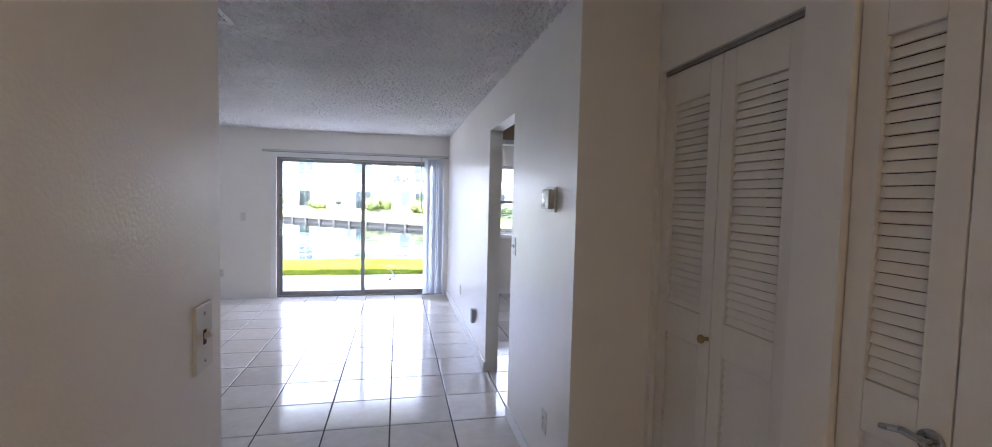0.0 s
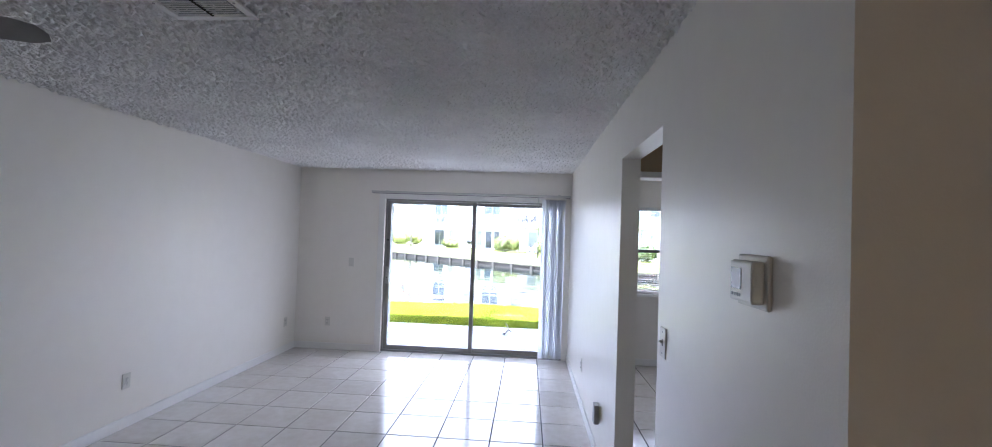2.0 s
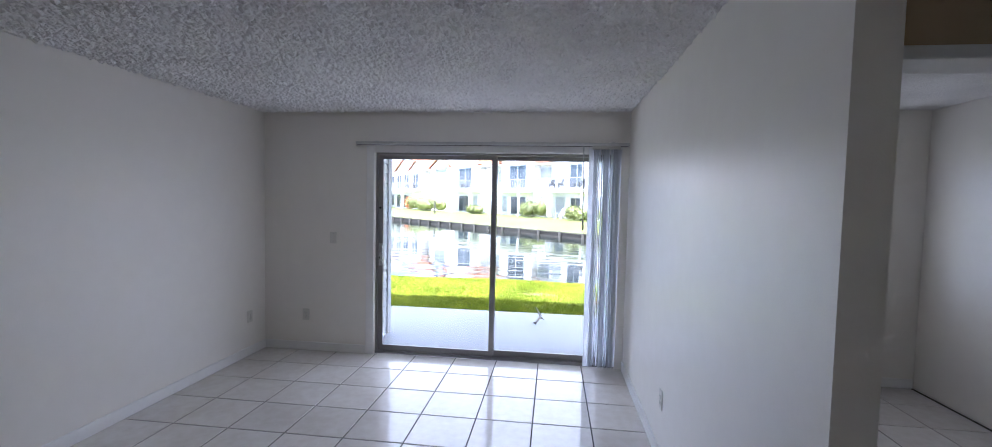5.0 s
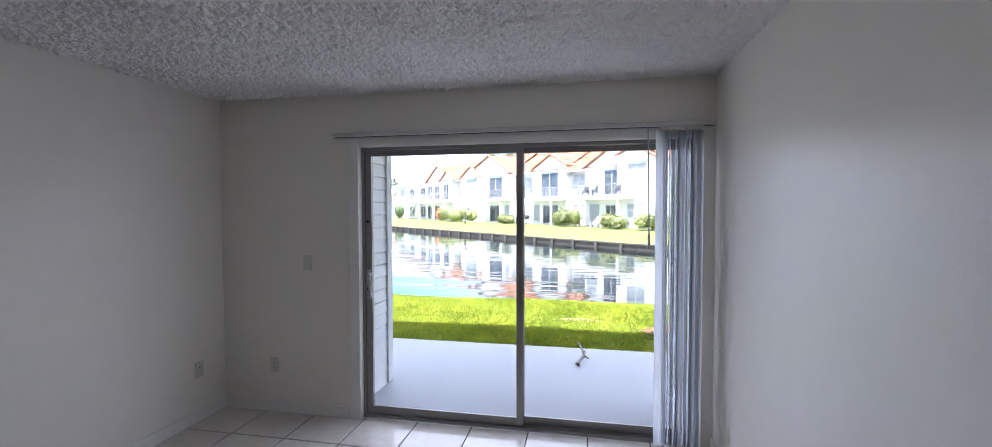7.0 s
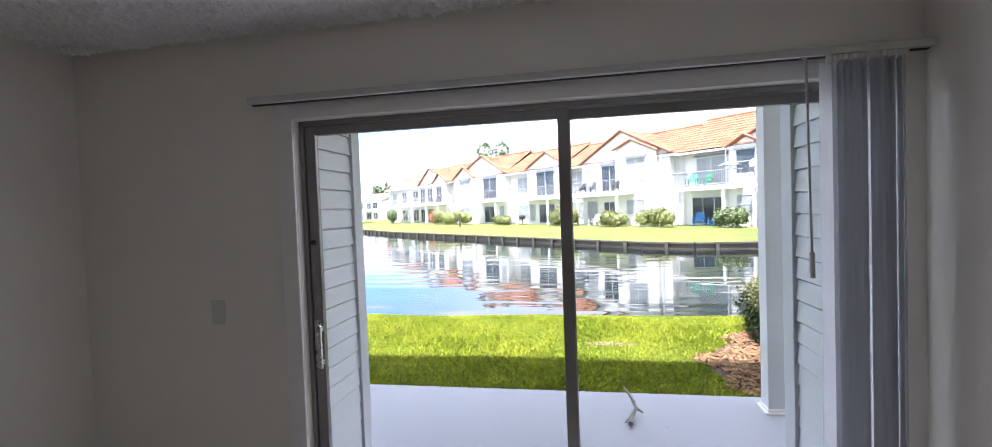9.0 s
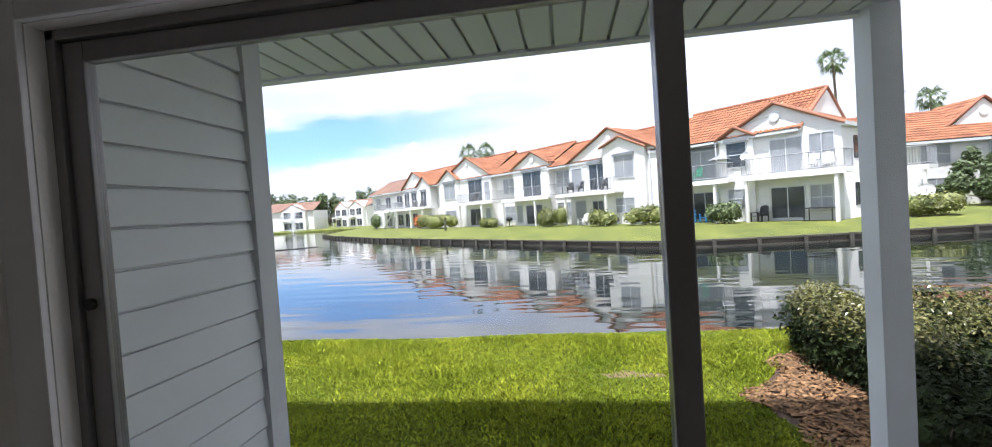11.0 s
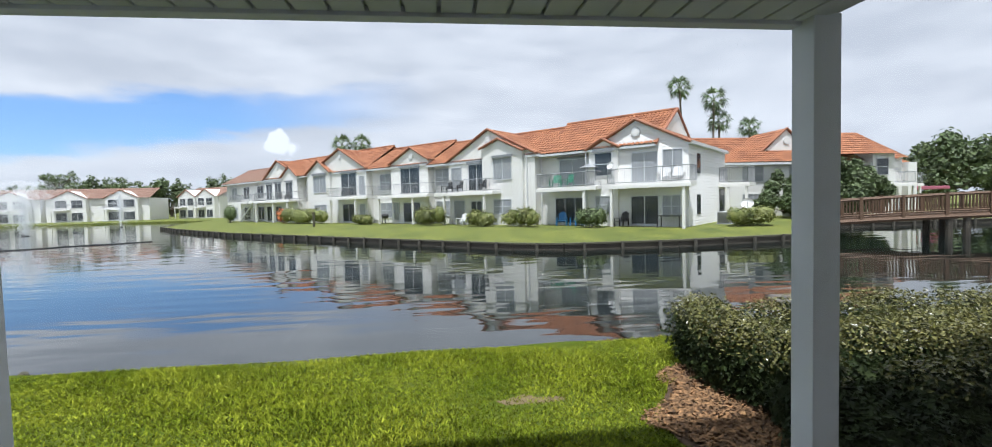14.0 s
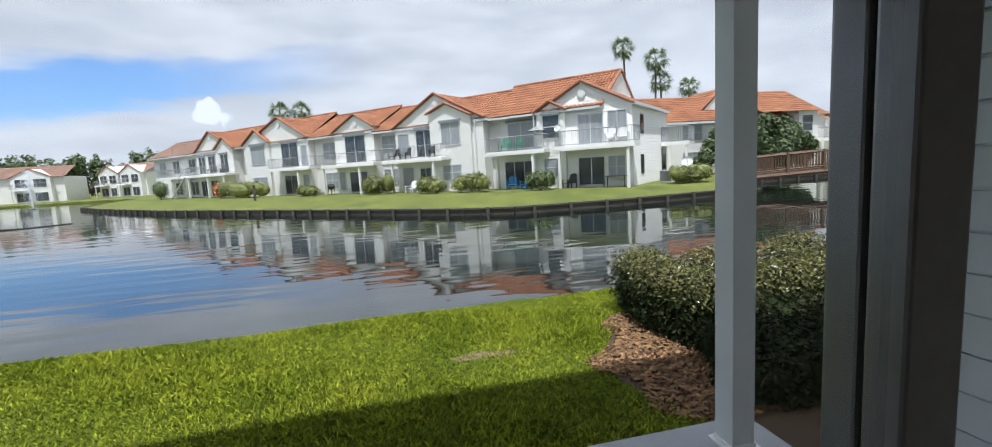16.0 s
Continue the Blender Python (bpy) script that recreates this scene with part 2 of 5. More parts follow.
LAP = lap_siding()
GRASS_SOIL = surface("turf", (0.06, 0.085, 0.010), (0.18, 0.195, 0.028), rough=0.9, big=0.5, small=4.5, amount=1.0, bump=0.8, bump_scale=30)
BLADE = surface("grass_blades", (0.15, 0.205, 0.010), (0.42, 0.45, 0.04), rough=0.6, big=1.2, small=30, amount=0.9, bump=0, translucent=0.2, spec=0.15, island=0.8)
SOIL = surface("bare_soil", (0.17, 0.125, 0.06), (0.10, 0.08, 0.035), rough=0.95, big=3, small=40, bump=0.5, bump_scale=60)
MULCH = surface("bark_chips", (0.07, 0.038, 0.018), (0.38, 0.215, 0.095), rough=0.9, big=14, small=60, amount=1.0, bump=0.4, island=0.5)
WATER = pond()
# Cream header paint as it looks unlit: the warm shade is in the colour.
HEADER_SHADE = surface("cream_header_shade", (0.50, 0.38, 0.23), (0.44, 0.33, 0.20), rough=0.6, big=1, small=12, bump=0.1)
MULCH_BASE = surface("dark_mulch", (0.045, 0.028, 0.016), (0.10, 0.06, 0.032), rough=0.95, big=8, small=50, amount=1.0, bump=0.6, bump_scale=60)
THATCH = surface("lawn_thatch", (0.055, 0.085, 0.008), (0.10, 0.12, 0.02), rough=1.0, spec=0.02, big=2, small=40, amount=1.0, bump=0.6, bump_scale=60)
POST_GREY = surface("weathered_piling", (0.10, 0.092, 0.07), (0.05, 0.045, 0.035), rough=0.9, big=3, small=15, amount=0.9, bump=0.3)
# Shade is put into the hedge's body green, sunlight into its top leaves.
LEAF_SHADED = surface("hedge_leaf_shaded", (0.010, 0.018, 0.005), (0.030, 0.042, 0.011), rough=0.6, big=3, small=30, amount=0.9, bump=0, translucent=0.04, spec=0.12, island=0.5)
LEAF_TOP = surface("hedge_new_leaf_sunlit", (0.085, 0.095, 0.022), (0.24, 0.22, 0.07), rough=0.3, big=3, small=30, amount=0.9, bump=0, translucent=0.25, island=0.5)
LEAF_BUSH = surface("bush_leaf", (0.10, 0.135, 0.035), (0.28, 0.28, 0.09), rough=0.5, big=2, small=12, amount=0.9, bump=0, translucent=0.2, island=0.5)
LEAF_TREE = surface("tree_leaf", (0.085, 0.125, 0.05), (0.16, 0.20, 0.085), rough=0.55, big=0.5, small=3, amount=0.9, bump=0, translucent=0.2, island=0.45)
PALM_LEAF = surface("palm_frond", (0.09, 0.15, 0.055), (0.16, 0.20, 0.08), rough=0.45, big=1, small=5, amount=0.9, bump=0, translucent=0.15)
FLOWER = surface("orange_flower", (0.62, 0.17, 0.05), (0.45, 0.22, 0.06), rough=0.6, bump=0)
BARK = surface("bark", (0.13, 0.10, 0.075), (0.20, 0.17, 0.13), rough=0.9, big=2, small=20, bump=0.6, bump_scale=25)
DRIFTWOOD = surface("weathered_stick", (0.30, 0.28, 0.25), (0.16, 0.14, 0.12), rough=0.9, big=12, small=60, bump=0.5)
ROOF = surface("terracotta_tile", (0.15, 0.046, 0.018), (0.44, 0.19, 0.088), rough=0.75, big=1.2, small=7, amount=1.0, bump=0.3, bump_scale=20)
ROOF_DARK = surface("weathered_terracotta", (0.20, 0.11, 0.08), (0.26, 0.16, 0.115), rough=0.8, big=0.4, small=5, amount=0.9, bump=0.3, bump_scale=20)
FASCIA = surface("brown_verge", (0.30, 0.12, 0.065), (0.36, 0.17, 0.10), rough=0.7, bump=0.1)
RAIL_WHITE = surface("white_metal_rail", (0.62, 0.64, 0.65), (0.5, 0.52, 0.53), rough=0.5, bump=0.05)
RAIL_GREY = surface("grey_metal_rail", (0.30, 0.31, 0.32), (0.22, 0.23, 0.24), rough=0.5, bump=0.05)
DARK_GLASS = surface("far_window_glass", (0.03, 0.036, 0.043), (0.10, 0.11, 0.12), rough=0.06, big=0.5, small=2.5, amount=0.8, bump=0)
CURTAIN = surface("pale_blind", (0.36, 0.375, 0.39), (0.24, 0.255, 0.27), rough=0.3, big=1, small=6, amount=0.8, bump=0, stretch=(6, 6, 0.3))
SHADE_GREY = surface("grey_shutter", (0.24, 0.255, 0.27), rough=0.6, bump=0.1)
TIMBER_DARK = surface("wet_piling", (0.045, 0.038, 0.030), (0.09, 0.08, 0.06), rough=0.85, big=1, small=10, amount=0.9, bump=0.4)
TIMBER_CAP = surface("bulkhead_cap", (0.085, 0.08, 0.05), (0.055, 0.05, 0.035), rough=0.85, big=1, small=10, bump=0.3)
BRIDGE_WOOD = surface("bridge_timber", (0.125, 0.072, 0.04), (0.08, 0.046, 0.028), rough=0.7, big=1, small=12, amount=0.8, bump=0.2)
BLUE_PLASTIC = surface("blue_plastic", (0.03, 0.19, 0.42), rough=0.5, bump=0.05)
GREEN_PLASTIC = surface("green_plastic", (0.05, 0.24, 0.15), rough=0.5, bump=0.05)
WHITE_PLASTIC = surface("white_plastic", (0.75, 0.75, 0.74), rough=0.45, bump=0.05)
BLACK_METAL = surface("black_metal", (0.025, 0.025, 0.027), rough=0.5, bump=0.05)
RED_CLOTH = surface("red_awning", (0.40, 0.12, 0.17), rough=0.8, bump=0.1)
SPRAY = surface("spray_drops", (0.92, 0.94, 0.95), rough=0.9, bump=0, translucent=0.4)


# ---- building helpers ----
def box(bm, x0, x1, y0, y1, z0, z1, bevel=0.0):
    """A block between the given planes, with rounded edges where bevel is given."""
    made = bmesh.ops.create_cube(bm, size=1.0, matrix=Matrix.Translation(((x0 + x1) / 2, (y0 + y1) / 2, (z0 + z1) / 2)) @ Matrix.Diagonal((abs(x1 - x0), abs(y1 - y0), abs(z1 - z0), 1)))
    if bevel:
        edges = {e for v in made["verts"] for e in v.link_edges}
        bmesh.ops.bevel(bm, geom=list(edges), offset=bevel, segments=2, affect="EDGES", profile=0.6)
    return bm


def rod(bm, a, b, r0, r1=None, sides=10):
    """A round bar from a to b."""
    a, b = Vector(a), Vector(b)
    m = Matrix.Translation((a + b) / 2) @ (b - a).to_track_quat("Z", "Y").to_matrix().to_4x4()
    bmesh.ops.create_cone(bm, cap_ends=True, segments=sides, radius1=r0, radius2=r0 if r1 is None else r1, depth=(b - a).length, matrix=m)
    return bm


def blocks(*specs, bevel=0.0):
    bm = bmesh.new()
    for s in specs:
        box(bm, *s, bevel=bevel)
    return bm


def mesh_of(name, bm, material):
    me = bpy.data.meshes.new(name)
    bm.to_mesh(me)
    bm.free()
    for mt in (material if isinstance(material, (list, tuple)) else [material]):
        me.materials.append(mt)
    return me


def part(name, bm, material, parent=None, label=""):
    """Links a bmesh as one mesh object, under a thing or a part where one is given."""
    ob = new(name, mesh_of(name, bm, material))
    if parent is not None:
        ob.parent = parent
    if label:
        tagged(ob, label)
    return ob


def thing(name, at, label, category, group="", turn=0.0, kind=""):
    ob = new(name)
    ob.empty_display_size = 0.1
    ob.matrix_basis = pose(*at, 0, 0, turn)
    return tagged(ob, label, category, group, kind)


def structure(name, bm, material, label="", category=""):
    return tagged(part(name, bm, material), label, category, kind="structure")


def raw_mesh(name, verts, faces, material, smooth=False):
    me = bpy.data.meshes.new(name)
    me.from_pydata(verts, [], faces)
    for mt in (material if isinstance(material, (list, tuple)) else [material]):
        me.materials.append(mt)
    if smooth:
        me.shade_smooth()
    return me


# ---- the flat: shell ----
XL, XR, YW, YO, ZC = -1.185, 2.475, 7.94, 8.06, 2.45
structure("wall_west", blocks((XL - 0.12, XL, 0.9, YO, 0, ZC)), WALL, "smooth white painted living room wall", "wall")
structure("wall_south", blocks((XL - 0.12, 1.25, 0.9, 1.02, 0, ZC)), WALL, "plain white painted living room end wall", "wall")
structure("wall_hall_left", blocks((1.25, 1.37, -1.6, 1.764, 0, ZC)), WALL, "cream painted hall wall with rounded end", "wall")
structure("wall_hall_end", blocks((1.25, 3.6, -1.72, -1.6, 0, ZC)), WALL, "plain cream hall end wall", "wall")
structure("wall_east", blocks((XR, 2.585, 2.80, 3.844, 0, ZC), (XR, 2.585, 4.69, YW, 0, ZC), (XR, 2.585, 3.844, 4.69, 2.10, ZC)), WALL,
          "white painted wall with a doorway cut through it", "wall")
structure("wall_hall_jog", blocks((XR, 3.45, 2.69, 2.80, 0, ZC)), WALL, "short cream wall return beside the closet", "wall")
for y0, y1, z0 in ((2.66, 2.689, 0), (1.925, 2.66, 2.095), (1.775, 1.925, 0), (1.245, 1.775, 2.095), (-1.6, 1.245, 0)):
    structure("wall_closet", blocks((2.85, 2.95, y0, y1, z0, ZC)), WALL, "cream painted hall wall around closets", "wall")
structure("closet_back", blocks((3.45, 3.5, -1.6, 2.80, 0, ZC), (2.951, 3.449, 1.82, 1.86, 0, ZC)), SHADOW_BOARD, "closet back panel, coloured near black for the shade inside", "wall")
structure("wall_north", blocks((XL, 0.0, YW, YO, 0, ZC), (2.40, 3.20, YW, YO, 0, ZC), (0.0, 2.40, YW, YO, 2.045, ZC),
                               (3.20, 4.60, YW, YO, 0, 0.90), (3.20, 4.60, YW, YO, 2.03, ZC), (4.60, 5.2, YW, YO, 0, ZC)), WALL,
          "white painted outer wall around the sliding door", "wall")
structure("wall_kitchen_east", blocks((5.0, 5.12, 2.8, YW, 0, ZC)), WALL, "plain kitchen side wall", "wall")
structure("wall_kitchen_south", blocks((3.45, 5.0, 2.69, 2.80, 0, ZC)), WALL, "plain kitchen end wall", "wall")
structure("kitchen_header", blocks((2.586, 4.999, 4.95, 5.07, 2.06, ZC)), HEADER_SHADE, "cream dropped header coloured tan as in shade, between kitchen and dining nook", "wall")
structure("trim_header", blocks((2.587, 4.998, 4.93, 5.09, 2.02, 2.06), bevel=0.006), TRIM, "white moulding under the header", "trim")
structure("ceiling", blocks((XL - 0.12, 5.12, -1.72, YO, ZC, ZC + 0.1)), CEILING, "flat grey-white painted ceiling slab", "ceiling")


def sprayed_ceiling():
    """The granular sprayed coat under the slab, as real relief."""
    rng = np.random.default_rng(21)
    step = 0.0108
    nx, ny = int((XR - XL) / step), int((YW - 1.0) / step)
    gx, gy = np.meshgrid(np.linspace(XL, XR, nx), np.linspace(1.0, YW, ny))
    a = rng.random((ny, nx))
    b = (a + np.roll(a, 1, 0) + np.roll(a, 1, 1) + np.roll(np.roll(a, 1, 0), 1, 1)) / 4
    coarse = np.kron(rng.random((ny // 24 + 2, nx // 24 + 2)), np.ones((24, 24)))[:ny, :nx]
    for ax in (0, 1):
        for k in (6, 12):
            coarse = (coarse + np.roll(coarse, k, ax) + np.roll(coarse, -k, ax)) / 3
    drop = 0.002 + np.clip(b - 0.42, 0, 1) * 0.052 * (0.85 + 0.3 * coarse) + 0.002 * a
    jx, jy = (rng.random((ny, nx)) - 0.5) * step * 0.7, (rng.random((ny, nx)) - 0.5) * step * 0.7
    jx[:, (0, -1)] = 0
    jy[(0, -1), :] = 0
    v = np.column_stack([(gx + jx).ravel(), (gy + jy).ravel(), (ZC - drop).ravel()])
    i = (np.arange(ny - 1)[:, None] * nx + np.arange(nx - 1)).ravel()
    f = np.column_stack([i, i + nx, i + nx + 1, i + 1])
    me = raw_mesh("ceiling_texture", v.tolist(), f.tolist(), CEILING)
    tagged(new("ceiling_texture", me), "grey-white popcorn textured ceiling coat", "ceiling", kind="structure")


sprayed_ceiling()


def baseboards():
    h, d = 0.085, 0.013
    runs = ((XL, XL + d, 1.02, YW, "baseboard"), (XL + d, -0.085, YW - d, YW, "baseboard"), (XR - d, XR, 4.69, YW - d, "baseboard"),
            (XR - d, XR, 2.70, 3.844, "baseboard"), (2.486, 2.849, 2.69 - d, 2.69, "baseboard"), (1.37, 1.37 + d, -1.6, 1.764, "baseboard"),
            (2.60, 4.99, YW - d, YW, "baseboard"))
    for x0, x1, y0, y1, name in runs:
        structure(name, blocks((x0, x1, y0, y1, 0, h), bevel=0.003), TRIM, "white painted wooden baseboard", "baseboard")


baseboards()


# ---- sliding door, blinds, kitchen window ----
def sliding_door():
    d = tagged(new("door_1"), "closed two-panel sliding glass door in grey aluminium", "sliding door", kind="structure")
    x0, x1, z1 = 0.0, 2.40, 2.045
    part("door_frame", blocks((x0, x0 + 0.022, 7.975, 8.055, 0.0, z1), (x1 - 0.022, x1, 7.975, 8.055, 0.0, z1), (x0, x1, 7.975, 8.055, z1 - 0.022, z1), (x0, x1, 7.965, 8.075, 0.0, 0.026), bevel=0.003), ALUMINIUM, d)
    for name, a, b, y, inner in (("sliding_panel", 0.024, 1.222, 8.0, True), ("fixed_panel", 1.178, 2.376, 8.035, False)):
        w = 0.048
        p = part(name, blocks((a, a + w, y - 0.014, y + 0.014, 0.028, z1 - 0.024), (b - w, b, y - 0.014, y + 0.014, 0.028, z1 - 0.024),
                              (a + w, b - w, y - 0.013, y + 0.013, 0.028, 0.085), (a + w, b - w, y - 0.013, y + 0.013, z1 - 0.065, z1 - 0.024), bevel=0.003), ALUMINIUM, d)
        g = part("pane", blocks((a + w - 0.004, b - w + 0.004, y - 0.003, y + 0.003, 0.08, z1 - 0.06)), GLASS, p)
        g.visible_shadow = False
        if inner:
            bm = blocks((a + 0.006, a + 0.040, y - 0.022, y - 0.014, 0.90, 1.13), bevel=0.003)
            box(bm, a + 0.036, a + 0.058, y - 0.060, y - 0.046, 0.915, 1.115, bevel=0.006)
            box(bm, a + 0.030, a + 0.050, y - 0.050, y - 0.018, 0.925, 0.950, bevel=0.004)
            box(bm, a + 0.030, a + 0.050, y - 0.050, y - 0.018, 1.080, 1.105, bevel=0.004)
            part("pull_handle", bm, STEEL, p, "grey metal pull handle")
            bm = bmesh.new()
            rod(bm, (a + 0.022, y - 0.030, 0.985), (a + 0.022, y - 0.022, 0.985), 0.010)
            box(bm, a + 0.018, a + 0.026, y - 0.040, y - 0.028, 0.975, 0.995, bevel=0.002)
            part("lock_lever", bm, SLOT, p)
            bm = bmesh.new()
            rod(bm, (a + 0.020, y - 0.024, 1.49), (a + 0.020, y - 0.014, 1.49), 0.012)
            part("security_bolt", bm, SLOT, p)
    t = blocks((-0.082, -0.001, 7.925, 7.9395, 0.0, 2.125), (-0.001, 2.41, 7.925, 7.9395, 2.046, 2.125), bevel=0.004)
    structure("door_casing", t, TRIM, "white painted casing around the sliding door", "trim")
    structure("trim_reveal", blocks((-0.002, -0.0005, YW, 7.974, 0, 2.044), (0.0, 2.40, YW, 7.974, 2.0455, 2.047)), TRIM, "white painted door reveal", "trim")


sliding_door()


def vertical_blinds():
    b = thing("vertical_blind", (0, 0, 0), "grey-white vertical vinyl blinds drawn aside on a rail", "blinds")
    rail = blocks((-0.17, 2.462, 7.862, 7.912, 2.112, 2.142), bevel=0.004)
    part("head_rail", rail, VANE_RAIL, b)
    part("rail_slot", blocks((-0.16, 2.45, 7.880, 7.894, 2.108, 2.1135)), SLOT, b)
    for x in (0.02, 1.18, 2.30):
        part("bracket", blocks((x, x + 0.03, 7.895, 7.925, 2.138, 2.152), bevel=0.002), VANE_RAIL, b)
    random.seed(5)
    n = 15
    for i in range(n):
        x = 2.135 + 0.238 * i / (n - 1)
        bm = bmesh.new()
        turn = radians(70 + random.uniform(-20, 14)) if i else radians(24)
        w, rows = 0.0445, 6
        verts = []
        for k in range(rows + 1):
            u = -1 + 2 * k / rows
            px, py = u * w, 0.007 * (1 - u * u)
            c, s = math.cos(turn), math.sin(turn)
            verts.append((x + px * c - py * s, 7.872 + px * s + py * c))
        lo = [bm.verts.new((vx, vy, 0.035)) for vx, vy in verts]
        hi = [bm.verts.new((vx, vy, 2.085)) for vx, vy in verts]
        for k in range(rows):
            bm.faces.new((lo[k], lo[k + 1], hi[k + 1], hi[k]))
        bmesh.ops.solidify(bm, geom=bm.faces[:], thickness=0.0012)
        v = part("vane", bm, VANE, b)
        part("hanger", blocks((x - 0.008, x + 0.008, 7.866, 7.878, 2.080, 2.112), bevel=0.002), PLASTIC, v)
    bm = bmesh.new()
    rod(bm, (2.045, 7.835, 2.10), (2.055, 7.835, 1.42), 0.0045)
    rod(bm, (2.055, 7.835, 1.42), (2.056, 7.835, 1.33), 0.009)
    rod(bm, (2.045, 7.835, 2.095), (2.045, 7.875, 2.115), 0.004)
    part("wand", bm, PLASTIC_GREY, b, "grey plastic tilt wand")


vertical_blinds()


def kitchen_window():
    w = tagged(new("window_1"), "white single-hung kitchen window with slatted blind behind glass", "window", kind="structure")
    x0, x1, z0, z1, y = 3.20, 4.60, 0.90, 2.03, 8.0
    part("window_frame", blocks((x0, x0 + 0.05, y - 0.03, y + 0.04, z0, z1), (x1 - 0.05, x1, y - 0.03, y + 0.04, z0, z1), (x0 + 0.05, x1 - 0.05, y - 0.03, y + 0.04, z0, z0 + 0.05), (x0 + 0.05, x1 - 0.05, y - 0.03, y + 0.04, z1 - 0.04, z1), bevel=0.004), TRIM, w)
    part("meeting_rail", blocks((x0 + 0.05, x1 - 0.05, y - 0.025, y + 0.02, 1.445, 1.485), bevel=0.004), ALUMINIUM, w)
    part("window_sill", blocks((x0 - 0.02, x1 + 0.02, YW - 0.03, y - 0.031, z0 - 0.02, z0 + 0.012), bevel=0.005), TRIM, w)
    for a, b, yy in ((0.955, 1.445, y - 0.008), (1.485, 1.985, y + 0.012)):
        g = part("pane", blocks((x0 + 0.052, x1 - 0.052, yy - 0.002, yy + 0.002, a, b)), GLASS, w)
        g.visible_shadow = False
    for i in range(16):
        z = 0.985 + i * 0.028
        bm = blocks((x0 + 0.06, x1 - 0.06, y - 0.058, y - 0.036, z, z + 0.0025))
        part("slat", bm, TRIM, w)
    part("bottom_rail", blocks((x0 + 0.06, x1 - 0.06, y - 0.060, y - 0.034, 0.955, 0.972), bevel=0.003), TRIM, w)


kitchen_window()


# ---- hall closets ----
def louvre_panel(parent, y0, y1, x):
    """One louvred leaf between y0 and y1 that faces the hall."""
    z0, z1, t = 0.015, 2.075, 0.028
    st = 0.066
    leaf = part("door", blocks((x, x + t, y0, y0 + st, z0, z1), (x, x + t, y1 - st, y1, z0, z1), (x, x + t, y0 + st, y1 - st, z1 - 0.135, z1),
                               (x, x + t, y0 + st, y1 - st, 0.955, 1.085), (x, x + t, y0 + st, y1 - st, z0, z0 + 0.15), bevel=0.003), DOOR_PAINT, parent)
    bm = blocks((-0.0141, 0.0141, 0.0, y1 - y0 - 2 * st - 0.002, -0.003, 0.003))
    bmesh.ops.rotate(bm, verts=bm.verts, cent=(0, 0, 0), matrix=Matrix.Rotation(radians(-72), 3, "Y"))
    me = mesh_of("slat", bm, DOOR_PAINT)
    for a, b in ((0.165, 0.955), (1.085, 1.94)):
        n = round((b - a) / 0.0302)
        for i in range(n):
            s = new("slat", me)
            s.parent = leaf
            s.location = (x + t / 2, y0 + st + 0.001, a + (b - a) * (i + 0.5) / n)
    return leaf


def closet(y0, y1, knob_y, label, lever=False):
    c = thing("closet_door", (0, 0, 0), label, "closet door", "louvred closet doors")
    mid = (y0 + y1) / 2
    louvre_panel(c, y0 + 0.004, mid - 0.002, 2.872)
    louvre_panel(c, mid + 0.002, y1 - 0.004, 2.872)
    part("top_track", blocks((2.866, 2.906, y0 + 0.001, y1 - 0.001, 2.078, 2.0945), bevel=0.002), ALUMINIUM, c)
    bm = bmesh.new()
    rod(bm, (2.872, knob_y, 1.005), (2.852, knob_y, 1.005), 0.008)
    if lever:
        rod(bm, (2.8715, knob_y, 1.005), (2.864, knob_y, 1.005), 0.028, sides=20)
        rod(bm, (2.853, knob_y - 0.006, 1.005), (2.846, knob_y + 0.045, 1.012), 0.009)
        rod(bm, (2.846, knob_y + 0.045, 1.012), (2.850, knob_y + 0.095, 0.998), 0.009, 0.007)
        part("lever_handle", bm, STEEL, c, "curved steel lever handle")
        return
    bmesh.ops.create_uvsphere(bm, u_segments=14, v_segments=10, radius=0.017, matrix=Matrix.Translation((2.842, knob_y, 1.005)) @ Matrix.Diagonal((0.7, 1, 1, 1)))
    part("knob", bm, BRASS, c, "small round brass knob")


closet(1.925, 2.66, 2.305, "cream louvred bi-fold closet doors, closed, brass knob")
closet(1.245, 1.775, 1.545, "cream louvred closet door with a steel lever handle", True)


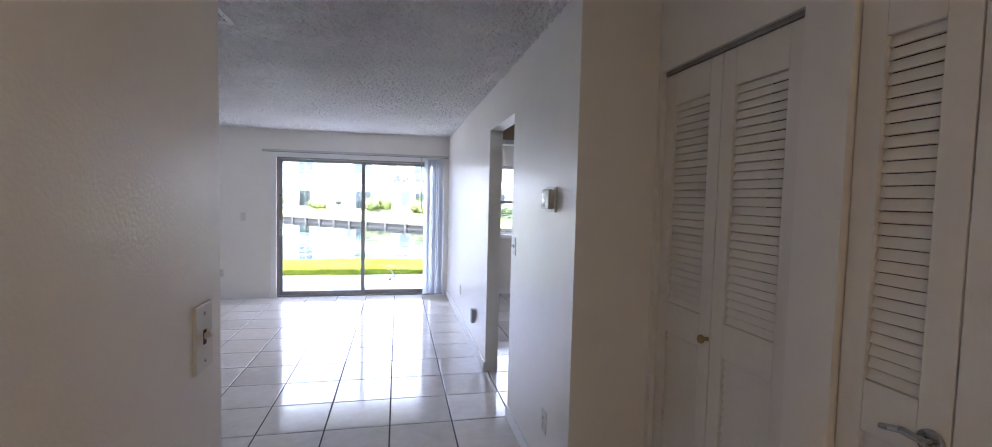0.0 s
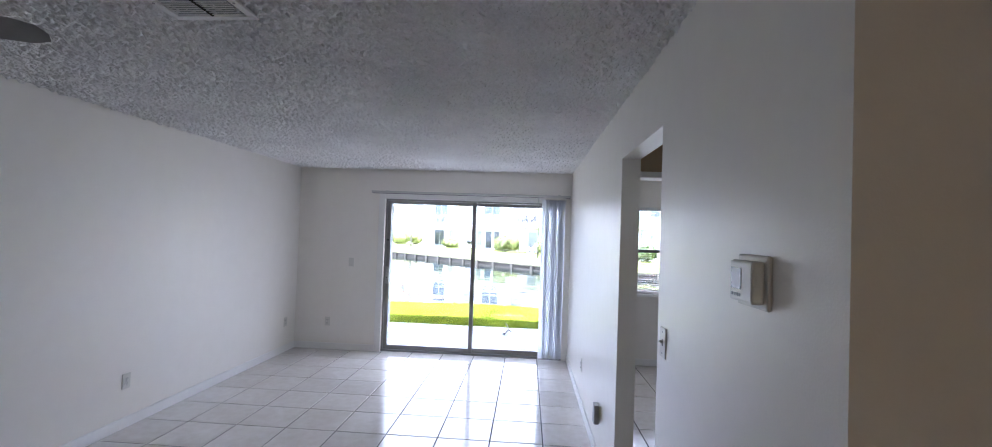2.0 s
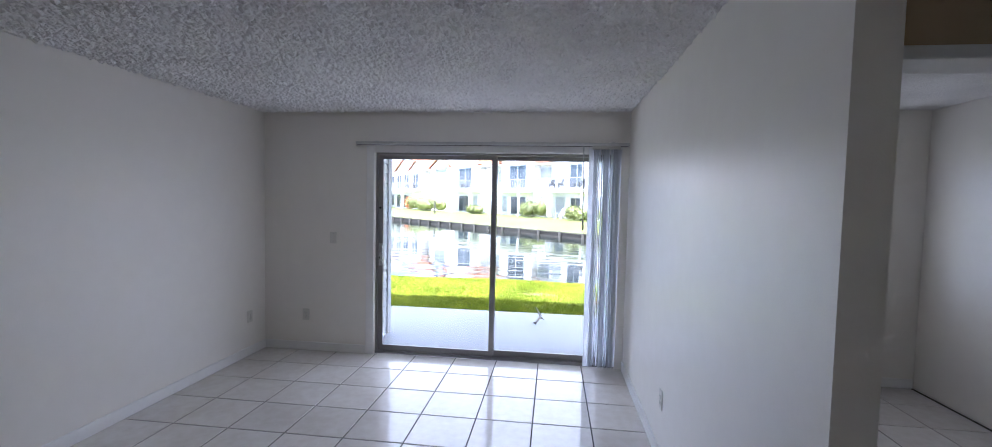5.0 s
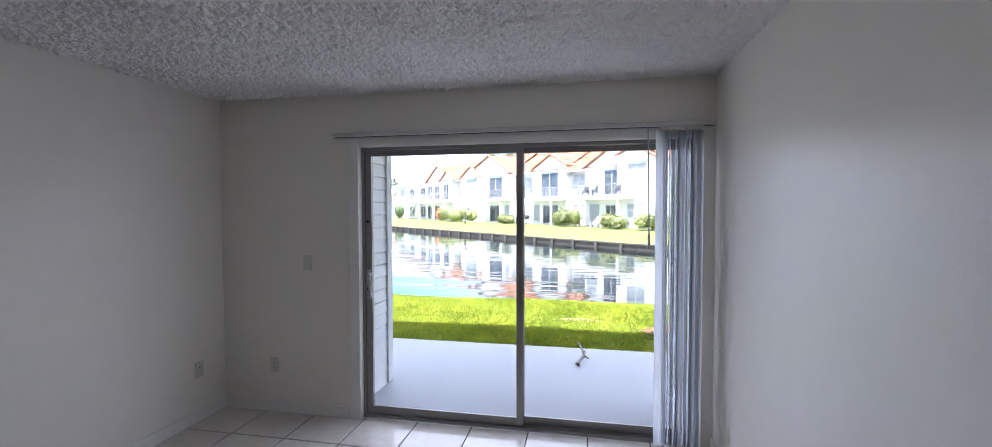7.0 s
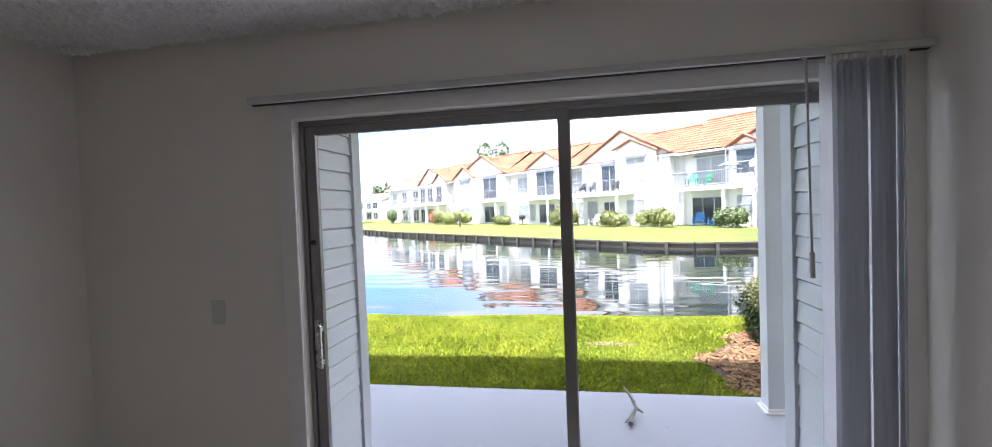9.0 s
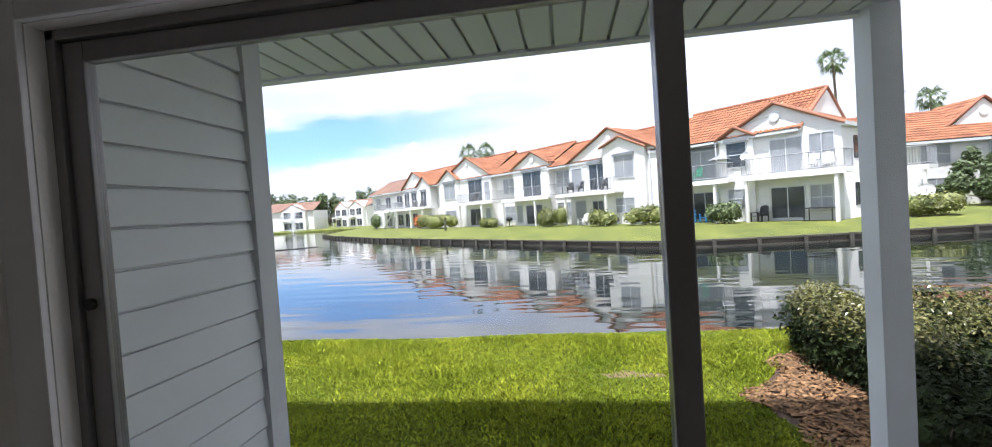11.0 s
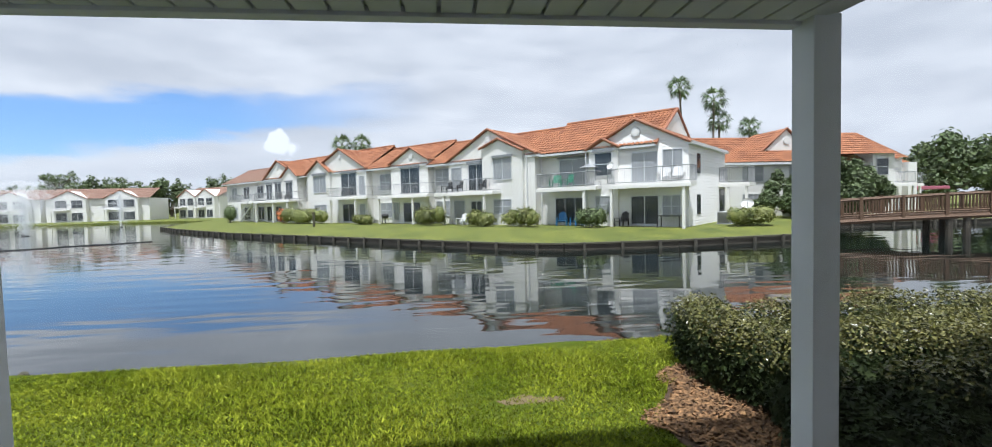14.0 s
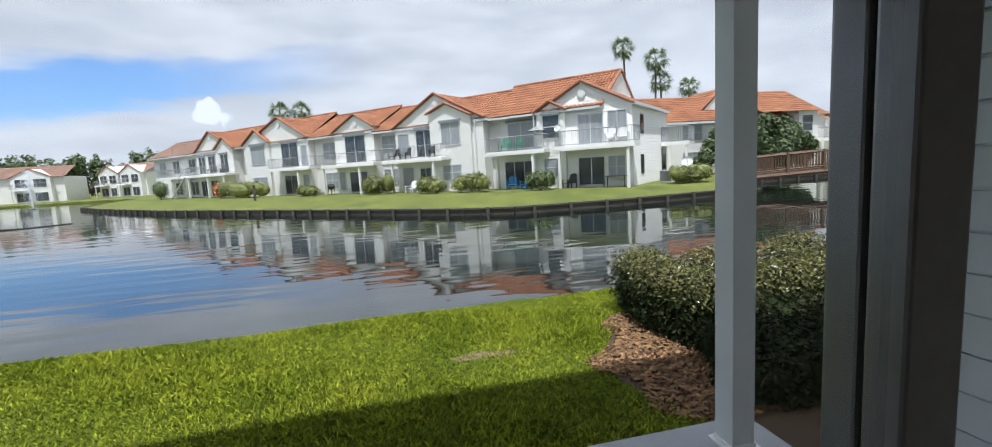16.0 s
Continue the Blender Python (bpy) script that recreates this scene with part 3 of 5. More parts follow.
# ---- floor of glazed tiles ----
def floor_tiles():
    f = structure("floor", blocks((XL - 0.12, 5.12, -1.72, YO - 0.09, -0.12, -0.004)), GROUT, "glossy off-white square ceramic tile floor", "floor")
    px, py, gap = 0.413, 0.413, 0.009
    ox, oy = 1.262, 5.905
    cache = {}

    def tile(x0, x1, y0, y1):
        if x1 - x0 < 0.02 or y1 - y0 < 0.02:
            return
        key = (round(x1 - x0, 3), round(y1 - y0, 3))
        if key not in cache:
            w, d, b = key[0] / 2, key[1] / 2, 0.0025
            bm = bmesh.new()
            low = [bm.verts.new((sx * w, sy * d, -0.006)) for sx, sy in ((-1, -1), (1, -1), (1, 1), (-1, 1))]
            mid_ = [bm.verts.new((sx * w, sy * d, -0.0018)) for sx, sy in ((-1, -1), (1, -1), (1, 1), (-1, 1))]
            top = [bm.verts.new((sx * (w - b), sy * (d - b), 0)) for sx, sy in ((-1, -1), (1, -1), (1, 1), (-1, 1))]
            for k in range(4):
                j = (k + 1) % 4
                bm.faces.new((low[k], low[j], mid_[j], mid_[k]))
                bm.faces.new((mid_[k], mid_[j], top[j], top[k]))
            bm.faces.new(top)
            cache[key] = mesh_of("tile", bm, TILE)
        o = new("tile", cache[key])
        o.parent = f
        o.location = ((x0 + x1) / 2, (y0 + y1) / 2, random.uniform(-0.0006, 0.0002))
        o.rotation_euler = (random.uniform(-0.0012, 0.0012), random.uniform(-0.0012, 0.0012), 0)

    random.seed(11)
    areas = ((XL, XR, 1.764, 7.966), (1.37, 2.85, 0.2, 1.764), (XR, 2.85, 1.764, 2.69), (XR, 4.999, 2.80, YW))
    for ax0, ax1, ay0, ay1 in areas:
        for i in range(math.floor((ax0 - ox) / px), math.ceil((ax1 - ox) / px)):
            for j in range(math.floor((ay0 - oy) / py), math.ceil((ay1 - oy) / py)):
                x0, x1 = ox + i * px + gap / 2, ox + (i + 1) * px - gap / 2
                y0, y1 = oy + j * py + gap / 2, oy + (j + 1) * py - gap / 2
                tile(max(x0, ax0), min(x1, ax1), max(y0, ay0), min(y1, ay1))


# ---- patio ----
PZ = -0.06


def siding_wall(name, x_face, side, y0, y1, label):
    """A lapped siding wall whose face looks to +x (side 1) or -x (side -1)."""
    w = tagged(new(name), label, "siding wall", kind="structure")
    part("sheathing", blocks((x_face - side * 0.12, x_face - side * 0.0235, y0, y1, PZ, 2.58)), SIDING, w)
    lap = 0.114
    n = int((2.58 - PZ) / lap) + 1
    bm = bmesh.new()
    d = 0.024
    prof = [(-d, lap + 0.012), (-d + 0.002, lap + 0.012), (-d + 0.002, lap - 0.009), (-0.011, lap - 0.011), (0.0, 0.004), (0.0, 0.0), (-0.003, -0.001), (-d, 0.0)]
    a = [bm.verts.new((side * px, 0, pz)) for px, pz in prof]
    b = [bm.verts.new((side * px, y1 - y0 - 0.002, pz)) for px, pz in prof]
    for k in range(len(prof)):
        j = (k + 1) % len(prof)
        bm.faces.new((a[k], a[j], b[j], b[k]))
    bm.faces.new(a[::-1])
    bm.faces.new(b)
    me = mesh_of("lap_board", bm, SIDING)
    for i in range(n):
        z = PZ + i * lap
        if z + lap + 0.012 > 2.58:
            break
        o = new("lap_board", me)
        o.parent = w
        o.location = (x_face, y0 + 0.001, z)
    return w


siding_wall("wall_patio_left", -0.18, 1, 8.061, 8.80, "white lapped vinyl siding on patio side wall")
siding_wall("wall_patio_right", 2.37, -1, 8.061, 8.72, "white lapped vinyl siding on patio side wall")
structure("trim_corner_left", blocks((-0.31, -0.166, 8.80, 8.905, PZ, 2.58), bevel=0.004), POST_PAINT, "white corner board at siding end", "trim")
structure("trim_corner_right", blocks((2.355, 2.50, 8.72, 8.845, PZ, 2.58), bevel=0.004), POST_PAINT, "white corner board at siding end", "trim")
structure("wall_storage_left", blocks((-3.0, -0.301, 8.061, 8.80, PZ, 2.58)), SIDING, "outer storage wall beside the patio", "wall")
structure("wall_storage_right", blocks((2.491, 3.05, 8.061, 8.72, PZ, 2.58)), SIDING, "outer storage wall beside the patio", "wall")
structure("pavement", blocks((-3.0, 3.02, 8.061, 10.235, -0.30, PZ), bevel=0.006), CONCRETE, "smooth grey painted concrete patio slab", "patio")


def patio_posts():
    for x in (-1.237, 2.66):
        p = thing("post", (x + 0.074, 9.994, PZ), "square white painted timber patio post", "post", "patio posts")
        part("shaft", blocks((-0.074, 0.074, -0.074, 0.074, 0.0, 2.655), bevel=0.004), POST_PAINT, p)
        part("base_flashing", blocks((-0.105, 0.105, -0.105, 0.105, 0.0, 0.012), (-0.082, 0.082, -0.082, 0.082, 0.012, 0.035), bevel=0.004), TRIM, p)


patio_posts()
structure("trim_beam", blocks((-3.0, 2.83, 10.0, 10.075, 2.565, 2.69), (-3.0, 2.83, 10.076, 10.26, 2.70, 2.95), bevel=0.004), POST_PAINT, "white painted beam across patio front", "beam")


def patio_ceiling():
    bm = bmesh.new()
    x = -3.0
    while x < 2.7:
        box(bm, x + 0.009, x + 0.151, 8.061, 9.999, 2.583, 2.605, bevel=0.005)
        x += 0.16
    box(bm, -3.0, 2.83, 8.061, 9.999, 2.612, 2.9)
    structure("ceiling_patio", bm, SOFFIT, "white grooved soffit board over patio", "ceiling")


patio_ceiling()
# Unseen mass added overhead; its eave sets where shadow ends on hedge and lawn.
structure("wall_unseen_upper", blocks((-14.0, 16.0, 1.0, 8.06, 2.96, 5.6), (-14.0, -3.01, -1.7, 8.06, -0.3, 2.955), (5.21, 16.0, -1.7, 8.06, -0.3, 2.955),
                                     (-14.0, 16.0, 8.07, 8.9, 2.96, 5.6), (-14.0, 16.0, 1.0, 9.38, 5.61, 5.8)), STUCCO, "unseen upper floor and eave, added to shade lawn and hedge", "wall")


# ---- ground and pond ----
SHORE_FAR = ((160, 34), (60, 36), (42, 37.5), (27.5, 38), (24.0, 34.0), (19.5, 30.6), (12.5, 29.8), (6.8, 30.1), (4.5, 31.3), (-1.0, 36.2), (-18.0, 52.0), (-30.0, 66.0), (-36.0, 74.0),
             (-40.0, 86.0), (-38.0, 104.0), (-54.0, 114.0), (-80.0, 112.0), (-130.0, 110.0), (-420.0, 125.0))
WATER_Z = -0.72
BANK_Z = -0.42


def near_shore(x):
    return 14.08 + 0.10 * math.sin(x * 0.9) + 0.05 * math.sin(x * 2.7 + 1) + 0.0012 * x * x


def ground():
    """One sheet: near lawn, pond bed, far bank and land to the horizon."""
    bm = bmesh.new()
    xs = [-1500, -400, -150, -60, -30] + [-14 + 0.5 * i for i in range(57)] + [20, 30, 60, 160, 400, 1500]
    rows = []
    for x in xs:
        e = near_shore(max(min(x, 30), -30))
        col = [(x, -1500, -0.15), (x, 7.0, -0.15), (x, 10.24, -0.12), (x, 12.0, -0.15), (x, e - 0.5, -0.22), (x, e - 0.12, -0.27), (x, e, -0.34), (x, e + 0.05, -0.6), (x, e + 0.4, -1.7)]
        rows.append([bm.verts.new(p) for p in col])
    for a, b in zip(rows, rows[1:]):
        for i in range(len(a) - 1):
            bm.faces.new((a[i], b[i], b[i + 1], a[i + 1]))
    far = []
    for k, (x, y) in enumerate(SHORE_FAR):
        inward = Vector((0.3, 0.95))
        far.append([bm.verts.new(p) for p in ((x, y, -1.7), (x, y, BANK_Z), (x + 2.5 * inward.x, y + 2.5 * inward.y, BANK_Z + 0.16), (x + 5 * inward.x, y + 5 * inward.y, BANK_Z + 0.30),
                                              (x * 1.3 + 30 * inward.x, y + 60, -0.10), (x * 10, 3000, -0.1))])
    for a, b in zip(far, far[1:]):
        for i in range(len(a) - 1):
            bm.faces.new((a[i], a[i + 1], b[i + 1], b[i]))
    bed = [r[-1] for r in rows]
    bm.faces.new([v for v in bed] + [r[0] for r in far])
    bmesh.ops.recalc_face_normals(bm, faces=bm.faces[:])
    for f in bm.faces:
        if f.normal.z < 0 and abs(f.normal.z) > 0.3:
            f.normal_flip()
    structure("ground", bm, GRASS_SOIL, "bright green mown lawn around the pond", "lawn")


ground()
structure("water", blocks((-1500, 1500, 13.6, 400, WATER_Z - 0.02, WATER_Z)), WATER, "dark rippled pond water reflecting the houses", "pond")


# ---- the row of houses across the pond ----
def prism(bm, outline, y0, y1):
    """A solid whose outline in x and z is drawn out from y0 to y1."""
    a = [bm.verts.new((x, y0, z)) for x, z in outline]
    b = [bm.verts.new((x, y1, z)) for x, z in outline]
    n = len(outline)
    for k in range(n):
        j = (k + 1) % n
        bm.faces.new((a[k], a[j], b[j], b[k]))
    bm.faces.new(a[::-1])
    bm.faces.new(b)
    bmesh.ops.recalc_face_normals(bm, faces=bm.faces[:])
    return bm


def tiled_slope(parent, e0, e1, r1, r0, material, pitch=0.29, row=0.42):
    """A roof slope of barrel tiles between the eave e0-e1 and the ridge r0-r1."""
    e0, e1, r0, r1 = Vector(e0), Vector(e1), Vector(r0), Vector(r1)
    nrm = (e1 - e0).cross(r0 - e0).normalized()
    if nrm.z < 0:
        nrm = -nrm
    nu = max(4, int((e1 - e0).length / pitch) * 4)
    rows = max(2, int((r0 - e0).length / row))
    verts, faces = [], []
    for j in range(rows):
        for lift, v in ((0.035, j / rows), (0.0, (j + 1) / rows)):
            for i in range(nu + 1):
                u = i / nu
                a, b = e0.lerp(e1, u), r0.lerp(r1, u)
                h = 0.075 * abs(math.sin(math.pi * i / 4)) + lift
                verts.append(a.lerp(b, v) + nrm * h)
    w = nu + 1
    for k in range(2 * rows - 1):
        for i in range(nu):
            faces.append((k * w + i, k * w + i + 1, (k + 1) * w + i + 1, (k + 1) * w + i))
    ob = new("roof_slope", raw_mesh("roof_slope", verts, faces, material))
    ob.parent = parent
    return ob


def verge(parent, a, b, material=None):
    bm = bmesh.new()
    rod(bm, a, b, 0.10, sides=8)
    return part("verge", bm, material or FASCIA, parent)


def far_window(parent, x0, x1, z0, z1, y, glass=None, bars=1, shade=0.0):
    """A framed window on a wall that faces -y."""
    t = 0.06
    bm = blocks((x0, x0 + t, y - 0.05, y + 0.03, z0, z1), (x1 - t, x1, y - 0.05, y + 0.03, z0, z1), (x0 + t, x1 - t, y - 0.05, y + 0.03, z0, z0 + t), (x0 + t, x1 - t, y - 0.05, y + 0.03, z1 - t, z1))
    for k in range(bars):
        x = x0 + (x1 - x0) * (k + 1) / (bars + 1)
        box(bm, x - 0.025, x + 0.025, y - 0.05, y + 0.02, z0 + t, z1 - t)
    if z1 - z0 < 1.75:
        zm = (z0 + z1) / 2
        box(bm, x0 + t, x1 - t, y - 0.045, y + 0.02, zm - 0.03, zm + 0.03)
    w = part("window", bm, RAIL_WHITE, parent)
    part("pane", blocks((x0 + t, x1 - t, y - 0.02, y + 0.01, z0 + t, z1 - t)), glass or DARK_GLASS, w)
    if shade:
        part("roller_shutter", blocks((x0 - 0.1, x1 + 0.1, y - 0.16, y - 0.052, z1 + 0.0, z1 + shade)), SHADE_GREY, w, "grey roller shutter box")
    return w


def balcony(parent, x0, x1, y0, y1, z, posts, screen=False, rail=1.0):
    b = part("balcony", blocks((x0, x1, y0, y1, z - 0.24, z), (x0 - 0.04, x1 + 0.04, y0 - 0.04, y0 - 0.001, z - 0.30, z - 0.10)), STUCCO, parent)
    bm = bmesh.new()
    for a, c in (((x0 + 0.05, y0 + 0.05), (x1 - 0.05, y0 + 0.05)), ((x0 + 0.05, y0 + 0.05), (x0 + 0.05, y1)), ((x1 - 0.05, y0 + 0.05), (x1 - 0.05, y1))):
        a, c = Vector((*a, 0)), Vector((*c, 0))
        for zz in (z + 0.1, z + rail):
            rod(bm, (a.x, a.y, zz), (c.x, c.y, zz), 0.028, sides=4)
        n = max(2, int((c - a).length / 0.135))
        for i in range(n + 1):
            p = a.lerp(c, i / n)
            rod(bm, (p.x, p.y, z + 0.1), (p.x, p.y, z + rail), 0.022 if i % 9 == 0 else 0.011, sides=4)
    part("railing", bm, RAIL_GREY, b)
    for px in posts:
        part("post", blocks((px - 0.085, px + 0.085, y0 + 0.02, y0 + 0.19, -0.25, z - 0.24)), STUCCO, b)
    return b


def gable_vent(parent, x, y, z):
    bm = bmesh.new()
    m = Matrix.Translation((x, y, z)) @ Matrix.Rotation(radians(90), 4, "X")
    bmesh.ops.create_cone(bm, cap_ends=True, segments=20, radius1=0.30, radius2=0.30, depth=0.08, matrix=m)
    v = part("gable_vent", bm, RAIL_WHITE, parent)
    bm = bmesh.new()
    bmesh.ops.create_cone(bm, cap_ends=True, segments=20, radius1=0.20, radius2=0.20, depth=0.10, matrix=m)
    part("louvre", bm, STUCCO, v)


def pipe(parent, x, y, z0, z1):
    bm = bmesh.new()
    rod(bm, (x, y, z0), (x, y, z1), 0.05, sides=6)
    part("downpipe", bm, RAIL_WHITE, parent)


def gable_front(parent, s0, s1, z0, z1, ps, pz, y, back, roof, lap=False, vent=True):
    """A gabled front between s0 and s1 with its two roof slopes running back."""
    part("wall", prism(bmesh.new(), [(-s1, -0.3), (-s0, -0.3), (-s0, z0), (-ps, pz), (-s1, z1)], y, back), LAP if lap else STUCCO, parent)
    o = 0.22
    k0, k1 = (pz - z0) / (ps - s0), (pz - z1) / (s1 - ps)
    a0, a1 = (-(s0 - o), z0 - o * k0 + 0.06), (-(s1 + o), z1 - o * k1 + 0.06)
    p = (-ps, pz + 0.06)
    tiled_slope(parent, (a0[0], y - 0.14, a0[1]), (a0[0], back, a0[1]), (p[0], back, p[1]), (p[0], y - 0.14, p[1]), roof)
    tiled_slope(parent, (a1[0], back, a1[1]), (a1[0], y - 0.14, a1[1]), (p[0], y - 0.14, p[1]), (p[0], back, p[1]), roof)
    verge(parent, (a0[0], y - 0.15, a0[1] + 0.02), (p[0], y - 0.15, p[1] + 0.04))
    verge(parent, (a1[0], y - 0.15, a1[1] + 0.02), (p[0], y - 0.15, p[1] + 0.04))
    if vent:
        gable_vent(parent, -ps, y - 0.03, pz - 0.75)


def long_roof(parent, s0, s1, ye, ze, yr, zr, roof, wall_y, back=11.0):
    tiled_slope(parent, (-s1, ye, ze), (-s0, ye, ze), (-s0, yr, zr), (-s1, yr, zr), roof)
    tiled_slope(parent, (-s0, 2 * yr - ye, ze), (-s1, 2 * yr - ye, ze), (-s1, yr, zr), (-s0, yr, zr), roof)
    part("wall", blocks((-s1 + 0.01, -s0 - 0.01, wall_y, back, -0.3, ze + 0.03)), STUCCO, parent)
    part("eave_board", blocks((-s1, -s0, ye - 0.02, ye + 0.12, ze - 0.16, ze - 0.005)), RAIL_WHITE, parent)
    part("ridge", rod(bmesh.new(), (-s0, yr, zr + 0.05), (-s1, yr, zr + 0.05), 0.13, sides=8), roof, parent)


def pond_row():
    h = thing("apartment_building", (15.04, 34.33, 0), "white two-storey stucco apartment row with orange tile roofs", "apartment building", "houses round the pond", turn=-45.2)
    # end house with the wide lapped gable
    long_roof(h, 1.7, 10.6, 1.1, 5.25, 5.5, 8.0, ROOF, 2.2)
    bm = bmesh.new()
    v = [bm.verts.new(p) for p in ((-1.68, 1.2, 5.2), (-1.68, 9.8, 5.2), (-1.68, 5.5, 7.92), (-1.9, 1.2, 5.2), (-1.9, 9.8, 5.2), (-1.9, 5.5, 7.92))]
    for f in ((0, 1, 2), (5, 4, 3), (0, 3, 4, 1), (1, 4, 5, 2), (2, 5, 3, 0)):
        bm.faces.new([v[i] for i in f])
    part("end_gable", bm, STUCCO, h)
    verge(h, (-1.66, 1.0, 5.25), (-1.66, 5.5, 8.08))
    verge(h, (-1.66, 10.0, 5.25), (-1.66, 5.5, 8.08))
    gable_front(h, -0.24, 6.45, 5.2, 5.25, 3.11, 6.91, 1.4, 6.5, ROOF, lap=True)
    part("wall", blocks((-1.9, 0.24, 6.5, 11.0, -0.3, 5.15)), LAP, h)
    gable_front(h, 4.35, 6.5, 5.28, 5.28, 5.45, 5.86, 1.22, 4.0, ROOF, vent=False)
    part("side_cornice", blocks((0.20, 0.52, 1.2, 11.0, 5.05, 5.25)), RAIL_WHITE, h)
    balcony(h, -4.62, 0.75, 0.0, 1.4, 2.70, (-4.33, 0.32))
    far_window(h, -3.52, -1.61, 0.0, 1.93, 1.38)
    far_window(h, -1.42, -0.22, 0.45, 1.93, 1.38, CURTAIN)
    far_window(h, -3.47, -1.65, 2.75, 4.82, 1.38, CURTAIN)
    far_window(h, -1.37, -0.08, 3.0, 4.85, 1.38, CURTAIN)
    far_window(h, -6.05, -4.72, 3.35, 5.0, 1.2, None, 0, 0.22)
    far_window(h, -6.05, -4.75, 0.7, 2.0, 1.2, CURTAIN, 0)
    for y, z in ((3.2, 0.6), (3.2, 3.3)):
        part("side_window", blocks((0.20, 0.27, y, y + 0.8, z, z + 1.3)), DARK_GLASS, h)
    # recessed part with the second balcony
    balcony(h, -10.36, -5.55, 0.3, 2.2, 2.70, (-6.5,))
    far_window(h, -9.9, -7.3, 0.0, 1.95, 2.18, None, 2)
    far_window(h, -9.5, -7.2, 2.78, 4.85, 2.18, CURTAIN, 1, 0.15)
    pipe(h, -10.95, 1.9, -0.2, 5.1)
    pipe(h, -6.7, 1.15, -0.2, 5.1)
    # second house
    long_roof(h, 10.4, 23.4, 1.3, 5.35, 5.5, 7.75, ROOF, 2.2)
    gable_front(h, 11.2, 20.5, 5.5, 5.45, 15.8, 7.75, 1.4, 6.0, ROOF)
    gable_front(h, 12.2, 16.3, 5.75, 6.2, 14.5, 6.8, 1.1, 4.0, ROOF, vent=False)
    balcony(h, -20.84, -14.3, -0.1, 1.4, 2.68, (-15.27, -19.82))
    far_window(h, -17.9, -16.6, 0.0, 1.9, 1.38, None, 1)
    far_window(h, -19.9, -18.6, 0.0, 2.0, 1.38, CURTAIN, 0)
    far_window(h, -18.1, -16.2, 2.8, 5.05, 1.38, None, 1, 0.25)
    far_window(h, -20.2, -18.9, 2.8, 4.9, 1.38, CURTAIN, 0)
    far_window(h, -15.1, -13.2, 3.55, 5.35, 1.08, CURTAIN, 1, 0.2)
    far_window(h, -15.15, -13.25, 0.75, 2.0, 1.08, CURTAIN, 1)
    far_window(h, -23.0, -21.0, 3.4, 5.0, 2.18, CURTAIN, 1)
    far_window(h, -23.0, -21.2, 0.6, 2.0, 2.18, CURTAIN, 1)
    pipe(h, -11.9, 1.3, -0.2, 5.4)
    # third house
    long_roof(h, 23.3, 33.0, 1.3, 5.55, 5.5, 8.0, ROOF, 2.2)
    gable_front(h, 23.2, 28.6, 5.95, 5.8, 25.5, 7.14, 1.4, 5.0, ROOF)
    balcony(h, -29.1, -22.0, 0.0, 1.4, 2.68, (-24.0, -29.0))
    far_window(h, -26.8, -24.3, 0.0, 1.95, 1.38, None, 1)
    far_window(h, -27.1, -24.3, 2.8, 5.3, 1.38, None, 1, 0.25)
    far_window(h, -28.3, -27.4, 0.2, 2.0, 1.38, CURTAIN, 0)
    far_window(h, -31.4, -29.4, 3.3, 5.0, 2.18, CURTAIN, 1)
    far_window(h, -31.4, -29.4, 0.4, 2.0, 2.18, CURTAIN, 1)
    # fourth house
    long_roof(h, 32.9, 46.0, 1.3, 5.6, 5.5, 8.4, ROOF, 2.2)
    gable_front(h, 32.7, 43.9, 5.75, 5.75, 37.4, 8.1, 1.4, 6.0, ROOF)
    gable_front(h, 39.2, 44.0, 5.75, 5.75, 41.4, 7.1, 1.1, 4.0, ROOF, vent=False)
    balcony(h, -38.0, -31.0, 0.0, 1.4, 2.75, (-33.0, -37.6))
    far_window(h, -37.2, -34.8, 0.0, 2.0, 1.38, None, 1)
    far_window(h, -37.3, -34.4, 2.85, 5.4, 1.38, None, 1, 0.25)
    far_window(h, -34.0, -32.9, 2.85, 5.0, 1.38, CURTAIN, 0)
    far_window(h, -34.0, -33.0, 0.0, 2.0, 1.38, CURTAIN, 0)
    far_window(h, -42.6, -39.9, 3.4, 5.4, 1.08, CURTAIN, 1, 0.3)
    far_window(h, -42.6, -39.9, 0.6, 2.0, 1.08, CURTAIN, 1)
    # fifth house
    long_roof(h, 46.0, 56.0, 1.3, 5.6, 5.5, 8.3, ROOF, 2.2)
    gable_front(h, 46.6, 55.6, 5.7, 5.7, 51.8, 7.9, 1.4, 6.0, ROOF)
    gable_front(h, 46.4, 50.2, 5.7, 5.7, 48.2, 6.9, 1.1, 4.0, ROOF, vent=False)
    balcony(h, -55.5, -46.0, -0.2, 1.4, 2.75, (-46.8, -50.5, -55.2))
    for s in (47.5, 51.0, 53.4):
        far_window(h, -s - 1.7, -s, 0.0, 2.0, 1.38, None, 1)
        far_window(h, -s - 1.7, -s, 2.85, 5.0, 1.08 if s < 49 else 1.38, None, 1, 0.2)
    bm = bmesh.new()
    for i in range(14):
        box(bm, -56.6 - i * 0.3, -56.2 - i * 0.3, 0.0, 1.1, 2.6 - i * 0.2, 2.66 - i * 0.2)
    rod(bm, (-56.2, 0.0, 3.7), (-60.4, 0.0, 0.8), 0.05, sides=5)
    rod(bm, (-56.2, 0.0, 2.6), (-60.4, 0.0, -0.1), 0.09, sides=5)
    part("outside_stair", bm, RAIL_WHITE, h)
    # low far wing
    long_roof(h, 56.2, 71.0, 1.8, 5.6, 6.0, 7.9, ROOF_DARK, 2.6)
